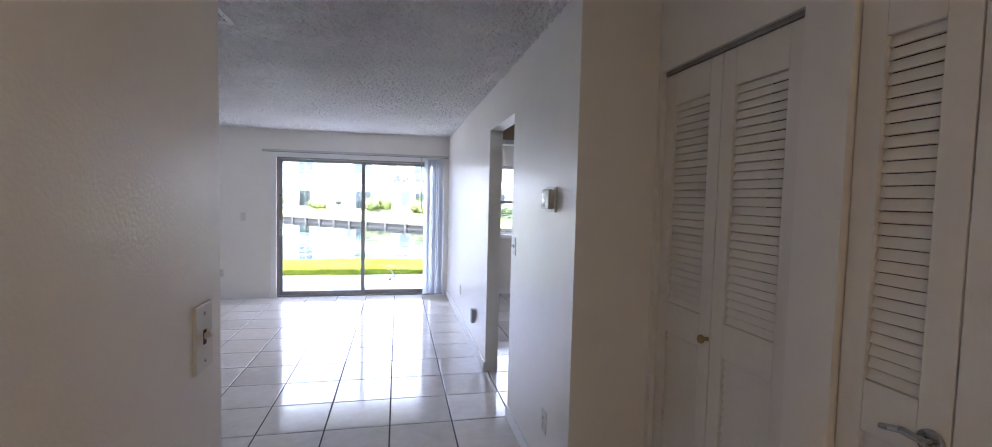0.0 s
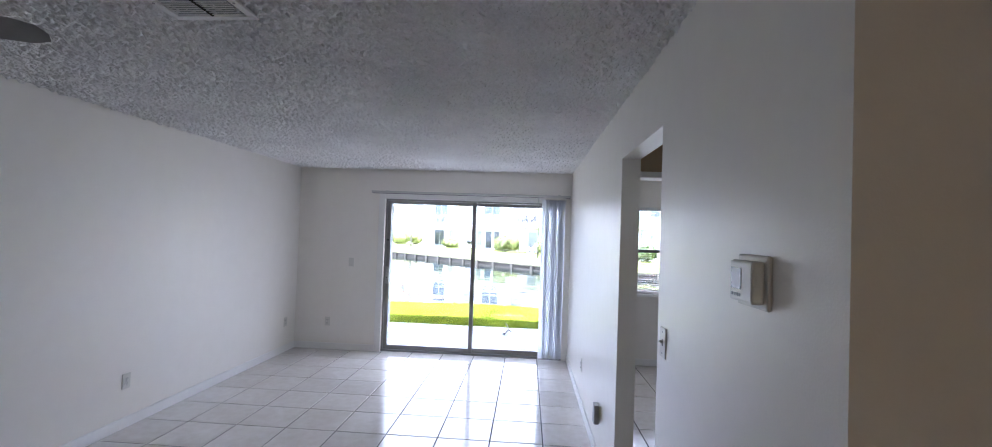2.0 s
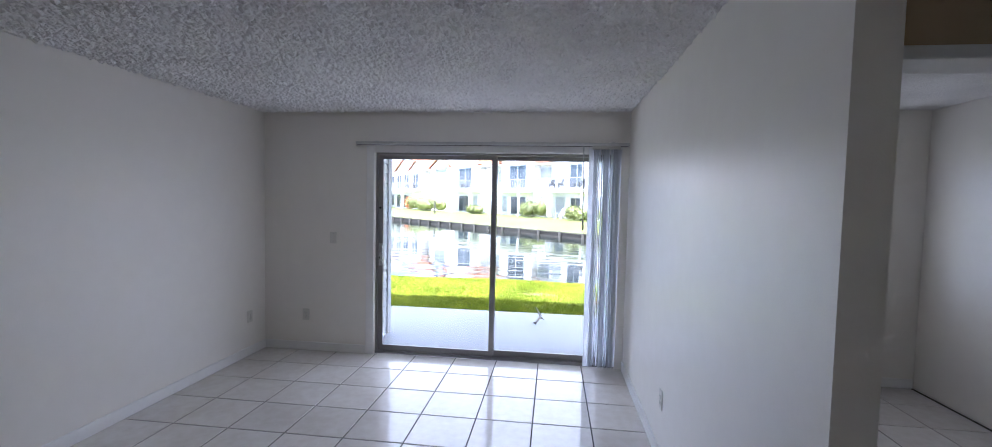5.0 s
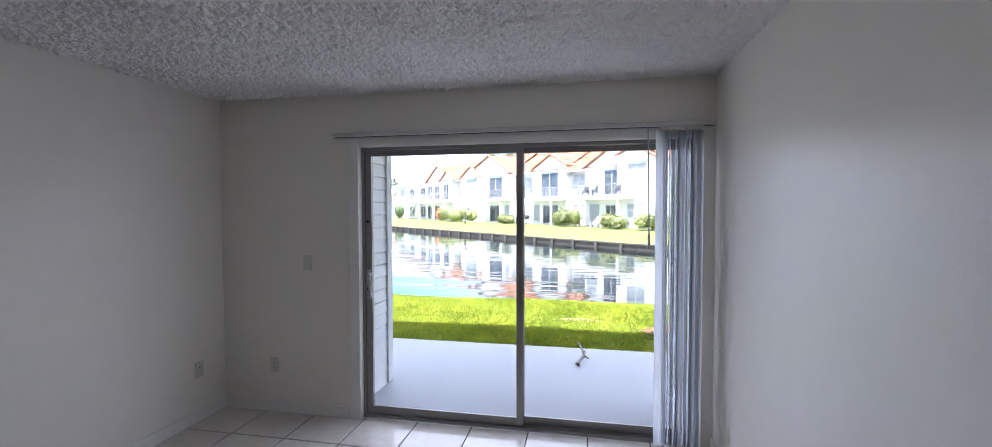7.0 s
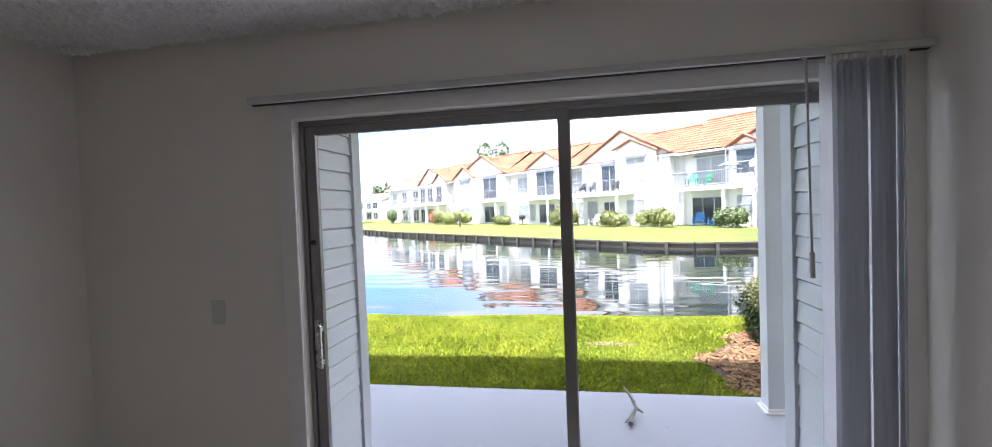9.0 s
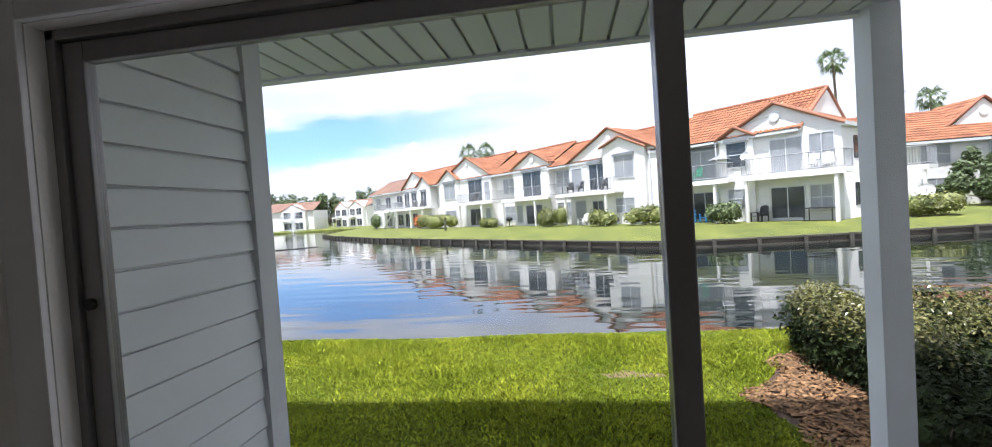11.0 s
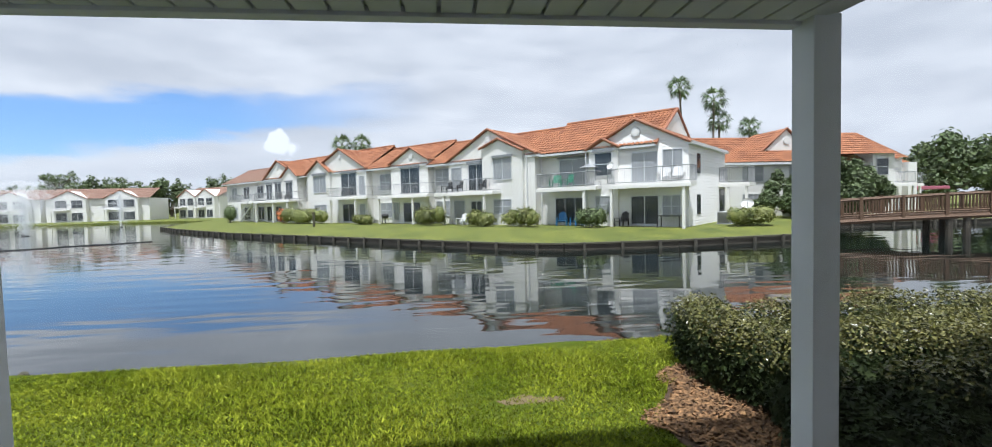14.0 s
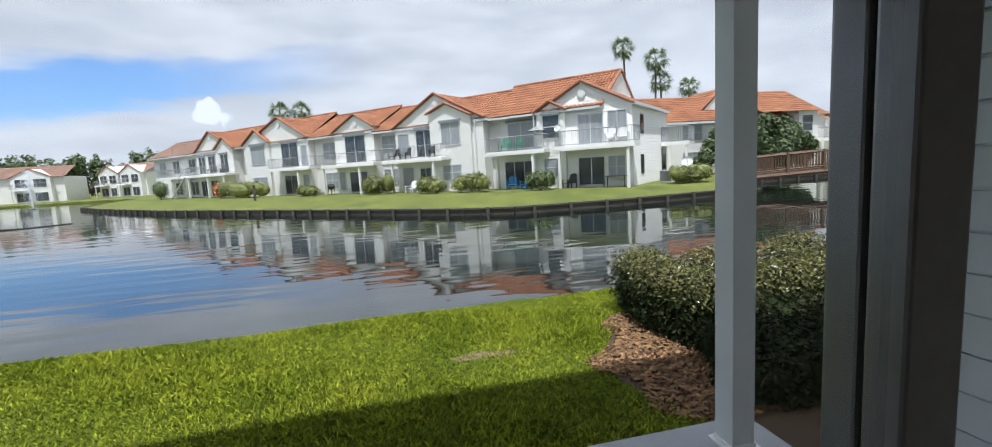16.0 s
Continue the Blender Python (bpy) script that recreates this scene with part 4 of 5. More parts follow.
    gable_front(h, 57.0, 62.0, 6.6, 6.6, 59.3, 8.3, 5.0, 9.0, ROOF_DARK)
    balcony(h, -66.0, -57.2, 0.8, 2.6, 2.75, (-58.0, -62.0, -65.6))
    for s in (58.5, 63.0, 67.2):
        far_window(h, -s - 1.9, -s, 3.2, 5.0, 2.58, None if s < 65 else CURTAIN, 1)
        far_window(h, -s - 1.9, -s, 0.2, 2.0, 2.58, None if s < 65 else CURTAIN, 1)
    # side balcony at the near end
    balcony(h, 0.24, 2.3, 9.0, 11.5, 2.75, (0.9, 2.1), rail=1.15)
    part("dark_porch", blocks((0.25, 0.30, 9.2, 10.6, -0.2, 2.3)), DARK_GLASS, h)
    return h


pond_row()


def channel_row():
    """The houses beyond the footbridge."""
    h = thing("apartment_building", (24.0, 45.0, 0), "white two-storey stucco house with orange tile roofs beside footbridge", "apartment building", "houses round the pond")
    part("wall", blocks((0.6, 13.9, 0.0, 9.5, -0.4, 4.6)), STUCCO, h)
    tiled_slope(h, (-1.0, -0.5, 4.55), (14.2, -0.5, 4.55), (14.2, 4.6, 7.3), (-1.0, 4.6, 7.3), ROOF)
    part("eave_board", blocks((-0.6, 14.2, -0.55, -0.40, 4.35, 4.54)), RAIL_WHITE, h)
    part("wall", prism(bmesh.new(), [(4.6, 4.5), (11.4, 4.5), (8.0, 7.6)], 1.6, 6.0), STUCCO, h)
    tiled_slope(h, (4.2, 1.45, 4.62), (4.2, 6.2, 4.62), (8.0, 6.2, 7.7), (8.0, 1.45, 7.7), ROOF)
    tiled_slope(h, (11.8, 6.2, 4.62), (11.8, 1.45, 4.62), (8.0, 1.45, 7.7), (8.0, 6.2, 7.7), ROOF)
    verge(h, (4.2, 1.5, 4.6), (8.0, 1.5, 7.75))
    verge(h, (11.8, 1.5, 4.6), (8.0, 1.5, 7.75))
    gable_vent(h, 8.0, 1.56, 6.6)
    far_window(h, 2.6, 4.6, 2.9, 4.3, -0.02, CURTAIN, 1)
    far_window(h, 7.0, 9.2, 2.9, 4.3, -0.02, CURTAIN, 1)
    far_window(h, 2.6, 4.6, 0.4, 1.9, -0.02, CURTAIN, 1)
    far_window(h, 7.0, 9.2, 0.2, 2.0, -0.02, None, 1)
    part("wall", blocks((13.9, 16.0, -1.2, 9.0, -0.4, 5.3)), STUCCO, h)
    tiled_slope(h, (9.6, -1.6, 5.0), (16.0, -1.6, 5.0), (16.0, 2.6, 7.4), (9.6, 2.6, 7.4), ROOF)
    far_window(h, 14.2, 15.4, 3.2, 4.7, -1.22, None, 0)
    tiled_slope(h, (16.0, 1.6, 4.9), (20.6, 1.6, 4.9), (20.6, 5.2, 6.9), (16.0, 5.2, 6.9), ROOF)
    part("wall", blocks((16.0, 20.3, 2.0, 9.0, -0.4, 4.9)), STUCCO, h)
    part("wall", blocks((20.3, 21.2, 1.4, 9.0, -0.4, 4.5)), STUCCO, h)
    balcony(h, 16.1, 19.8, 0.2, 2.0, 2.55, (16.3, 19.6))
    far_window(h, 16.8, 19.0, 0.0, 2.0, 1.98, None, 1)
    far_window(h, 16.8, 19.0, 2.6, 4.5, 1.98, CURTAIN, 1)
    balcony(h, 21.3, 23.8, 3.0, 5.0, 2.55, (21.6, 23.5))
    part("wall", blocks((21.2, 24.0, 5.0, 9.0, -0.4, 4.6)), STUCCO, h)
    tiled_slope(h, (21.0, 4.6, 4.6), (24.2, 4.6, 4.6), (24.2, 7.4, 6.0), (21.0, 7.4, 6.0), ROOF)
    part("awning", blocks((27.0, 33.0, 8.0, 9.5, 1.9, 2.3), bevel=0.1), RED_CLOTH, h, "faded red awning")
    return h


channel_row()


def far_house(x, y, w, turn, label="small white house with brown tile roof across water"):
    h = thing("house", (x, y, 0), label, "house", "far houses over the pond", turn=turn)
    part("wall", blocks((0, w, 0.6, 9.0, -0.6, 4.9)), STUCCO, h)
    tiled_slope(h, (-0.4, 0.1, 4.85), (w + 0.4, 0.1, 4.85), (w + 0.4, 4.8, 7.2), (-0.4, 4.8, 7.2), ROOF_DARK, pitch=0.6, row=0.8)
    n = max(1, round(w / 9))
    for i in range(n):
        c = w * (i + 0.5) / n
        part("wall", prism(bmesh.new(), [(c - 3.2, -0.6), (c + 3.2, -0.6), (c + 3.2, 5.0), (c, 6.6), (c - 3.2, 5.0)], -0.4, 4.0), STUCCO, h)
        verge(h, (c - 3.5, -0.5, 4.9), (c, -0.5, 6.7))
        verge(h, (c + 3.5, -0.5, 4.9), (c, -0.5, 6.7))
        for k in (-2.6, 0.4):
            far_window(h, c + k, c + k + 2.2, 2.9, 4.6, -0.42, None, 1)
            far_window(h, c + k, c + k + 2.2, 0.1, 1.9, -0.42, None, 1)
        balcony(h, c - 3.0, c + 0.2, -1.6, -0.4, 2.6, (c - 2.8,))
    return h


far_house(-124.0, 116.0, 18.0, 6)
far_house(-104.5, 117.0, 19.0, 5)
far_house(-84.0, 118.0, 20.0, 4)
far_house(-62.0, 128.0, 14.0, -32, label="white gabled house with orange-brown roof across water")


# ---- planting ----
def leaf_mesh(name, centres, radii, count, size, material, seed, flat=0.75, shell=0.55, narrow=0.5, top=False):
    """Many small bent leaves spread through rounded clumps."""
    rng = np.random.default_rng(seed)
    centres, radii = np.array(centres, float), np.array(radii, float)
    weight = radii[:, 0] * radii[:, 1] + radii[:, 0] * radii[:, 2]
    pick = rng.choice(len(centres), count, p=weight / weight.sum())
    d = rng.normal(size=(count, 3))
    if top:
        d[:, 2] = np.abs(d[:, 2]) + 0.35
    d /= np.linalg.norm(d, axis=1)[:, None]
    r = shell + (1 - shell) * rng.random(count) ** 0.6
    r *= 1 + 0.10 * rng.normal(size=count)
    p = centres[pick] + d * radii[pick] * r[:, None]
    nrm = d * flat + rng.normal(size=(count, 3)) * 0.55 + np.array((0, 0, 0.35))
    nrm /= np.linalg.norm(nrm, axis=1)[:, None]
    t = np.cross(nrm, rng.normal(size=(count, 3)))
    t /= np.linalg.norm(t, axis=1)[:, None]
    b = np.cross(nrm, t)
    s = (size * (0.6 + 0.8 * rng.random(count)))[:, None]
    quad = np.stack([p - t * s, p + b * s * narrow + nrm * s * 0.12, p + t * s, p - b * s * narrow + nrm * s * 0.12], axis=1).reshape(-1, 3)
    me = bpy.data.meshes.new(name)
    me.from_pydata(quad.tolist(), [], np.arange(count * 4).reshape(-1, 4).tolist())
    me.materials.append(material)
    return me


def add_mesh(name, me, parent):
    ob = new(name, me)
    ob.parent = parent
    return ob


def bush(at, w, d, h, seed, label, material=None, flower=False, count=1500):
    b = thing("bush", at, label, "bush", "bushes along the houses")
    rng = random.Random(seed)
    cs, rs = [], []
    for i in range(9):
        u = -0.5 + i / 8 + rng.uniform(-0.04, 0.04)
        cs.append((u * w * 0.75, rng.uniform(-0.25, 0.25) * d, h * rng.uniform(0.42, 0.62)))
        rs.append((w * rng.uniform(0.2, 0.3), d * rng.uniform(0.28, 0.4), h * rng.uniform(0.35, 0.5)))
    add_mesh("leaves", leaf_mesh("leaves", cs, rs, count, 0.10, material or LEAF_BUSH, seed), b)
    core = bmesh.new()
    for c, r in zip(cs, rs):
        bmesh.ops.create_icosphere(core, subdivisions=2, radius=1.0, matrix=Matrix.Translation(c) @ Matrix.Diagonal((r[0] * 0.7, r[1] * 0.7, r[2] * 0.75, 1)))
    part("twigs", core, material or LEAF_BUSH, b)
    bm = bmesh.new()
    for i in range(5):
        rod(bm, (rng.uniform(-0.2, 0.2) * w, 0, 0), (rng.uniform(-0.35, 0.35) * w, rng.uniform(-0.2, 0.2) * d, h * 0.5), 0.03, 0.015, 5)
    part("stems", bm, BARK, b)
    if flower:
        add_mesh("flowers", leaf_mesh("flowers", [(-w * 0.44, -d * 0.2, h * 0.5)], [(w * 0.10, d * 0.35, h * 0.4)], 260, 0.13, FLOWER, seed + 1), b)
    return b


ROW_U, ROW_N = Vector((-0.7046, 0.7096)), Vector((-0.7096, -0.7046))


def by_row(s, out):
    """A place s metres along the row of houses and out metres in front of it."""
    return (15.04 + ROW_U.x * s + ROW_N.x * out, 34.33 + ROW_U.y * s + ROW_N.y * out, -0.16)


for s, out, w, d, h, seed, lab, mt, fl in ((5.35, 0.9, 1.9, 1.2, 1.35, 21, "dense dark green clipped bush beside house post", LEAF_TREE, False),
                                           (10.7, 1.2, 2.6, 1.7, 1.5, 22, "rounded yellow-green bush on the lawn", None, False),
                                           (14.6, 1.2, 2.5, 1.6, 1.35, 23, "rounded yellow-green bush on the lawn", None, False),
                                           (20.9, 0.9, 3.4, 1.7, 1.7, 24, "grey-green bush beside balcony post", None, False),
                                           (30.6, 0.8, 3.4, 1.5, 1.05, 25, "low green bush by the house wall", None, False),
                                           (41.5, 1.0, 8.5, 2.2, 2.0, 26, "long flowering bush with orange blossom at one end", None, True),
                                           (61.0, 1.0, 2.4, 1.8, 2.4, 27, "small dark round bush beside far wing", LEAF_TREE, False),
                                           (-3.2, -4.0, 3.0, 1.8, 1.3, 28, "pale flowering bush beside the air conditioner", None, False)):
    o = bush(by_row(s, out), w, d, h, seed, lab, mt, fl)
    o.rotation_euler = (0, 0, radians(-45 if s > -1 else 0))


def fan_palm(at, height, crown, seed, label="tall slender fan palm with a round crown"):
    p = thing("palm_tree", at, label, "palm tree", "palms behind the houses")
    rng = random.Random(seed)
    lean = Vector((rng.uniform(-0.4, 0.4), rng.uniform(-0.3, 0.3), 0))
    bm = bmesh.new()
    for i in range(8):
        a, b = i / 8, (i + 1) / 8
        rod(bm, Vector((0, 0, height * a)) + lean * a * a, Vector((0, 0, height * b)) + lean * b * b, 0.17 - 0.06 * a, 0.17 - 0.06 * b, 8)
    part("trunk", bm, BARK, p)
    top = Vector((0, 0, height)) + lean
    verts, faces = [], []
    count = 28
    for i in range(count):
        az = i * 2.39996 + rng.uniform(-0.2, 0.2)
        el = -0.85 + 2.15 * i / (count - 1) + rng.uniform(-0.12, 0.12)
        d = Vector((math.cos(az) * math.cos(el), math.sin(az) * math.cos(el), math.sin(el)))
        ln = crown * rng.uniform(0.36, 0.52)
        hub = top + d * ln - Vector((0, 0, 0.05 * crown))
        side = Vector((-math.sin(az), math.cos(az), 0))
        up = side.cross(d).normalized()
        if up.z < 0:
            up = -up
        k = len(verts)
        verts += [top + side * 0.03, top - side * 0.03, hub - side * 0.03, hub + side * 0.03]
        faces.append((k, k + 1, k + 2, k + 3))
        for j in range(11):
            w = -1.3 + 2.6 * j / 10
            tip_d = (d * math.cos(w) + side * math.sin(w) - up * 0.55 * abs(math.sin(w))).normalized()
            tl = crown * 0.56 * (1 - 0.2 * abs(w)) * rng.uniform(0.85, 1.12)
            n2 = tip_d.cross(up).normalized() * 0.032 * crown
            mid_ = hub + tip_d * tl * 0.55
            tip = hub + tip_d * tl - Vector((0, 0, crown * 0.15)) * rng.uniform(0.5, 1.6)
            k = len(verts)
            verts += [hub, mid_ + n2, tip, mid_ - n2]
            faces.append((k, k + 1, k + 2, k + 3))
    add_mesh("fronds", raw_mesh("fronds", verts, faces, PALM_LEAF), p)
    return p


for x, y, h, c, seed in ((30.6, 62.0, 15.5, 1.9, 1), (34.5, 62.0, 14.0, 2.1, 2), (35.9, 62.6, 11.4, 1.9, 3), (39.4, 62.0, 10.5, 1.8, 4), (41.4, 63.0, 8.6, 1.9, 5), (36.5, 66.0, 8.2, 1.9, 6),
                         (-14.3, 84.0, 11.7, 2.2, 7), (-11.3, 84.5, 11.9, 2.1, 8)):
    fan_palm((x, y, -0.1), h, c, seed)


def tree(at, height, spread, seed, label, count=2600, leaf=0.30, low=0.35):
    t = thing("tree", at, label, "tree", "trees round the pond")
    rng = random.Random(seed)
    bm = bmesh.new()
    fork = height * low
    rod(bm, (0, 0, -0.2), (0, 0, fork), 0.03 * height, 0.02 * height, 8)
    cs, rs = [], []
    for i in range(26):
        az = rng.uniform(0, 2 * math.pi)
        rad = spread * rng.uniform(0.1, 0.85) ** 0.8
        z = height * (low + 0.08 + (0.92 - low - 0.08) * rng.random() * (1 - 0.45 * rad / spread))
        c = (math.cos(az) * rad, math.sin(az) * rad, z)
        rod(bm, (0, 0, fork * rng.uniform(0.7, 1.0)), c, 0.012 * height, 0.004 * height, 6)
        cs.append(c)
        rs.append((spread * rng.uniform(0.14, 0.28), spread * rng.uniform(0.14, 0.28), height * (rng.uniform(0.13, 0.22) if low < 0.2 else rng.uniform(0.06, 0.11))))
    part("trunk", bm, BARK, t)
    add_mesh("crown", leaf_mesh("crown", cs, rs, count, leaf, LEAF_TREE, seed, shell=0.35), t)
    return t


tree((29.4, 42.5, -0.2), 4.4, 2.6, 31, "bushy dark green tree beside white house", 13000, 0.17, 0.12)
tree((31.6, 41.0, -0.2), 5.2, 2.8, 32, "bushy dark green tree beside white house", 15000, 0.17, 0.12)
tree((35.0, 42.0, -0.2), 4.2, 2.2, 33, "bushy dark green tree beside white house", 11000, 0.17, 0.12)
for i, (x, y, h, r) in enumerate(((62, 58, 9.5, 7), (72, 56, 11, 8), (84, 58, 10, 8), (97, 60, 12, 9), (58, 66, 7.5, 6), (112, 60, 11, 10))):
    tree((x, y, -0.2), h, r, 40 + i, "broad dark green tree beyond the footbridge", 7000, 0.32, 0.15)
for i, (x, y, h, r) in enumerate(((-116, 165, 18, 5.5), (-106, 168, 14.5, 5), (-99, 166, 14, 6))):
    tree((x, y, -0.2), h, r, 60 + i, "tall open-crowned tree behind far houses", 1000, 0.40, 0.45)
for i in range(24):
    rng = random.Random(90 + i)
    tree((-196 + i * 8.2 + rng.uniform(-3, 3), 168 + rng.uniform(-8, 14), -0.3), rng.uniform(10.5, 15.0), rng.uniform(5.5, 8.0), 70 + i, "dense green tree in the far treeline", 2400, 0.55, 0.08)


def clipped_hedge():
    h = thing("hedge", (0, 0, 0), "thick clipped hedge, green darkened as shade, pale sunlit new leaves on top", "hedge")
    rng = random.Random(3)
    cs, rs = [], []
    for i in range(74):
        x = rng.uniform(3.75, 9.2)
        y = rng.uniform(11.15, 12.9)
        if x < 4.2 and y < 11.8:
            x += 0.2
        cs.append((x, y, rng.uniform(-0.02, 0.22)))
        rs.append((0.45, 0.42, rng.uniform(0.26, 0.32)))
    for i in range(44):
        cs.append((3.75 + 5.4 * i / 43, rng.uniform(10.98, 11.15), rng.uniform(-0.14, 0.10)))
        rs.append((0.36, 0.30, 0.26))
    for i in range(56):
        cs.append((3.95 + 5.2 * i / 55, rng.uniform(10.68, 10.95), rng.uniform(-0.16, 0.12)))
        rs.append((0.32, 0.27, 0.26))
    for i in range(26):
        a = i / 25
        cs.append((3.60 + 0.22 * (1 - math.sin(math.pi * a)), 11.2 + 1.7 * a, 0.0 + 0.11 * (i % 3)))
        rs.append((0.33, 0.36, 0.30))
    for i in range(14):
        cs.append((rng.uniform(3.42, 3.8), rng.uniform(10.72, 11.3), rng.uniform(-0.10, 0.13)))
        rs.append((0.27, 0.26, 0.25))
    for i in range(30):
        cs.append((rng.uniform(3.36, 4.2), rng.uniform(10.44, 10.95), rng.uniform(-0.16, 0.04)))
        rs.append((0.25, 0.24, 0.24))
    for i in range(60):
        cs.append((3.72 + 5.5 * i / 59, rng.uniform(10.46, 10.68), rng.uniform(-0.22, 0.02)))
        rs.append((0.28, 0.22, 0.24))
    # Solid inner blobs, no twigs: they stop light and fill gaps with shade.
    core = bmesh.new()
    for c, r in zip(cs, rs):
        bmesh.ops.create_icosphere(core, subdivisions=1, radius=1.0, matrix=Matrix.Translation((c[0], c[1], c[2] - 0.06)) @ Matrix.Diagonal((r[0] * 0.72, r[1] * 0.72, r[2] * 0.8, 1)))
    part("shade_core", core, LEAF_SHADED, h)
    add_mesh("shaded_leaves", leaf_mesh("shaded_leaves", cs, rs, 135000, 0.025, LEAF_SHADED, 5, shell=0.72), h)
    # Pale leaves only on upward sides, as the sun would light them.
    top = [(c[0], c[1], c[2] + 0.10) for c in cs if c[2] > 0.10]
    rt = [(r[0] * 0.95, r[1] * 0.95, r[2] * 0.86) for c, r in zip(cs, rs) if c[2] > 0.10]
    add_mesh("sunlit_new_leaves", leaf_mesh("sunlit_new_leaves", top, rt, 26000, 0.020, LEAF_TOP, 6, shell=0.92, top=True), h)
    bm = bmesh.new()
    for c in cs[::2]:
        rod(bm, (c[0], c[1], -0.2), (c[0] + rng.uniform(-0.2, 0.2), c[1] + rng.uniform(-0.2, 0.2), c[2] + 0.1), 0.018, 0.008, 5)
    part("stems", bm, BARK, h)


clipped_hedge()


def mulch_bed():
    """Bark chips round the foot of the hedge."""
    rng = np.random.default_rng(4)
    n = 15000
    pts = []
    while len(pts) < n:
        x, y = rng.uniform(2.3, 5.2), rng.uniform(10.26, 12.6)
        edge = 2.72 + 0.20 * math.sin(y * 2.1) + 0.28 * max(0, y - 11.4) + 0.12 * math.sin(y * 7)
        if x > edge:
            pts.append((x, y))
    p = np.array(pts)
    z = -0.116 - 0.0165 * (p[:, 1] - 10.2) + rng.uniform(0.004, 0.028, n)
    c = np.column_stack([p, z])
    t = rng.normal(size=(n, 3)) * (1, 1, 0.25)
    t /= np.linalg.norm(t, axis=1)[:, None]
    b = np.cross(t, rng.normal(size=(n, 3)) * 0.3 + (0, 0, 1))
    b /= np.linalg.norm(b, axis=1)[:, None]
    s = rng.uniform(0.012, 0.034, n)[:, None]
    w = rng.uniform(0.005, 0.012, n)[:, None]
    q = np.stack([c - t * s - b * w, c + t * s - b * w, c + t * s + b * w, c - t * s + b * w], axis=1).reshape(-1, 3)
    me = raw_mesh("wood_chips", q.tolist(), np.arange(4 * n).reshape(-1, 4).tolist(), MULCH)
    tagged(new("wood_chips", me), "reddish-brown bark mulch at the hedge foot", "mulch", kind="stuff")
    bm = bmesh.new()
    outline = [(3.03, 10.245), (3.03, 8.9), (9.6, 8.9), (9.6, 12.6)] + [(2.74 + 0.20 * math.sin(y * 2.1) + 0.28 * max(0, y - 11.4), y) for y in (12.6, 12.2, 11.8, 11.4, 11.0, 10.6, 10.245)]
    bm.faces.new([bm.verts.new((x, y, -0.114 - 0.0165 * (y - 10.2))) for x, y in outline])
    bmesh.ops.recalc_face_normals(bm, faces=bm.faces[:])
    for f in bm.faces:
        if f.normal.z < 0:
            f.normal_flip()
    structure("mulch_bed", bm, MULCH_BASE, "bed of dark bark mulch", "mulch")


mulch_bed()


def lawn_blades():
    rng = np.random.default_rng(8)
    n = 240000
    x = rng.uniform(-9.0, 8.0, n)
    y = 10.25 + (3.95) * rng.random(n)
    edge = 2.75 + 0.20 * np.sin(y * 2.1) + 0.28 * np.maximum(0, y - 11.4)
    shore = 14.08 + 0.10 * np.sin(x * 0.9) + 0.05 * np.sin(x * 2.7 + 1) + 0.0012 * x * x
    bare = ((x - 1.56) / 0.34) ** 2 + ((y - 11.98) / 0.15) ** 2 + 0.5 * np.sin(x * 23) * np.sin(y * 31)
    keep = ((x < edge) | (y > 12.75)) & (y < shore) & ((bare + 0.35 * np.sin(x * 61 + 2) * np.sin(y * 47) > 1) | (rng.random(n) < 0.40))
    x, y = x[keep], y[keep]
    n = len(x)
    z = np.interp(y, [10.24, 12.0, 13.6, 13.96, 14.1], [-0.12, -0.15, -0.22, -0.27, -0.34])
    h = rng.uniform(0.02, 0.055, n) * (0.85 + 0.3 * np.sin(x * 1.7 + y * 2.3))
    az = rng.uniform(0, 2 * np.pi, n)
    lean = rng.uniform(0.3, 1.5, n) * h
    la = rng.uniform(0, 2 * np.pi, n)
    w = rng.uniform(0.0035, 0.0078, n)
    c = np.column_stack([x, y, z])
    s = np.column_stack([np.cos(az) * w, np.sin(az) * w, np.zeros(n)])
    m = c + np.column_stack([np.cos(la) * lean * 0.35, np.sin(la) * lean * 0.35, h * 0.6])
    tip = c + np.column_stack([np.cos(la) * lean, np.sin(la) * lean, h])
    v = np.stack([c - s, c + s, m + s * 0.8, tip, m - s * 0.8], axis=1).reshape(-1, 3)
    me = raw_mesh("grass", v.tolist(), np.arange(5 * n).reshape(-1, 5).tolist(), BLADE)
    tagged(new("grass", me), "short bright green coarse lawn grass", "grass", kind="stuff")
    xs = [-9.0 + 0.5 * i for i in range(35)]
    rows = []
    for gx in xs:
        e = near_shore(gx)
        rows.append([(gx, 10.245, -0.1175), (gx, 12.0, -0.1475), (gx, e - 0.5, -0.2175), (gx, e - 0.12, -0.2675)])
    tv = [p for r in rows for p in r]
    tf = [(4 * i + j, 4 * i + 4 + j, 4 * i + 5 + j, 4 * i + 1 + j) for i in range(len(xs) - 1) for j in range(3)]
    tagged(new("lawn_thatch", raw_mesh("lawn_thatch", tv, tf, THATCH)), "dark thatch under the near lawn blades", "soil", kind="structure")
    bm = bmesh.new()
    ring = [bm.verts.new((1.56 + math.cos(a) * 0.30 * (1 + 0.28 * math.sin(3 * a + 1)), 11.98 + math.sin(a) * 0.13 * (1 + 0.3 * math.sin(5 * a)), -0.1465)) for a in [i * math.pi / 12 for i in range(24)]]
    bm.faces.new(ring)
    structure("bare_patch", bm, SOIL, "dry bare patch in the lawn", "soil")


lawn_blades()


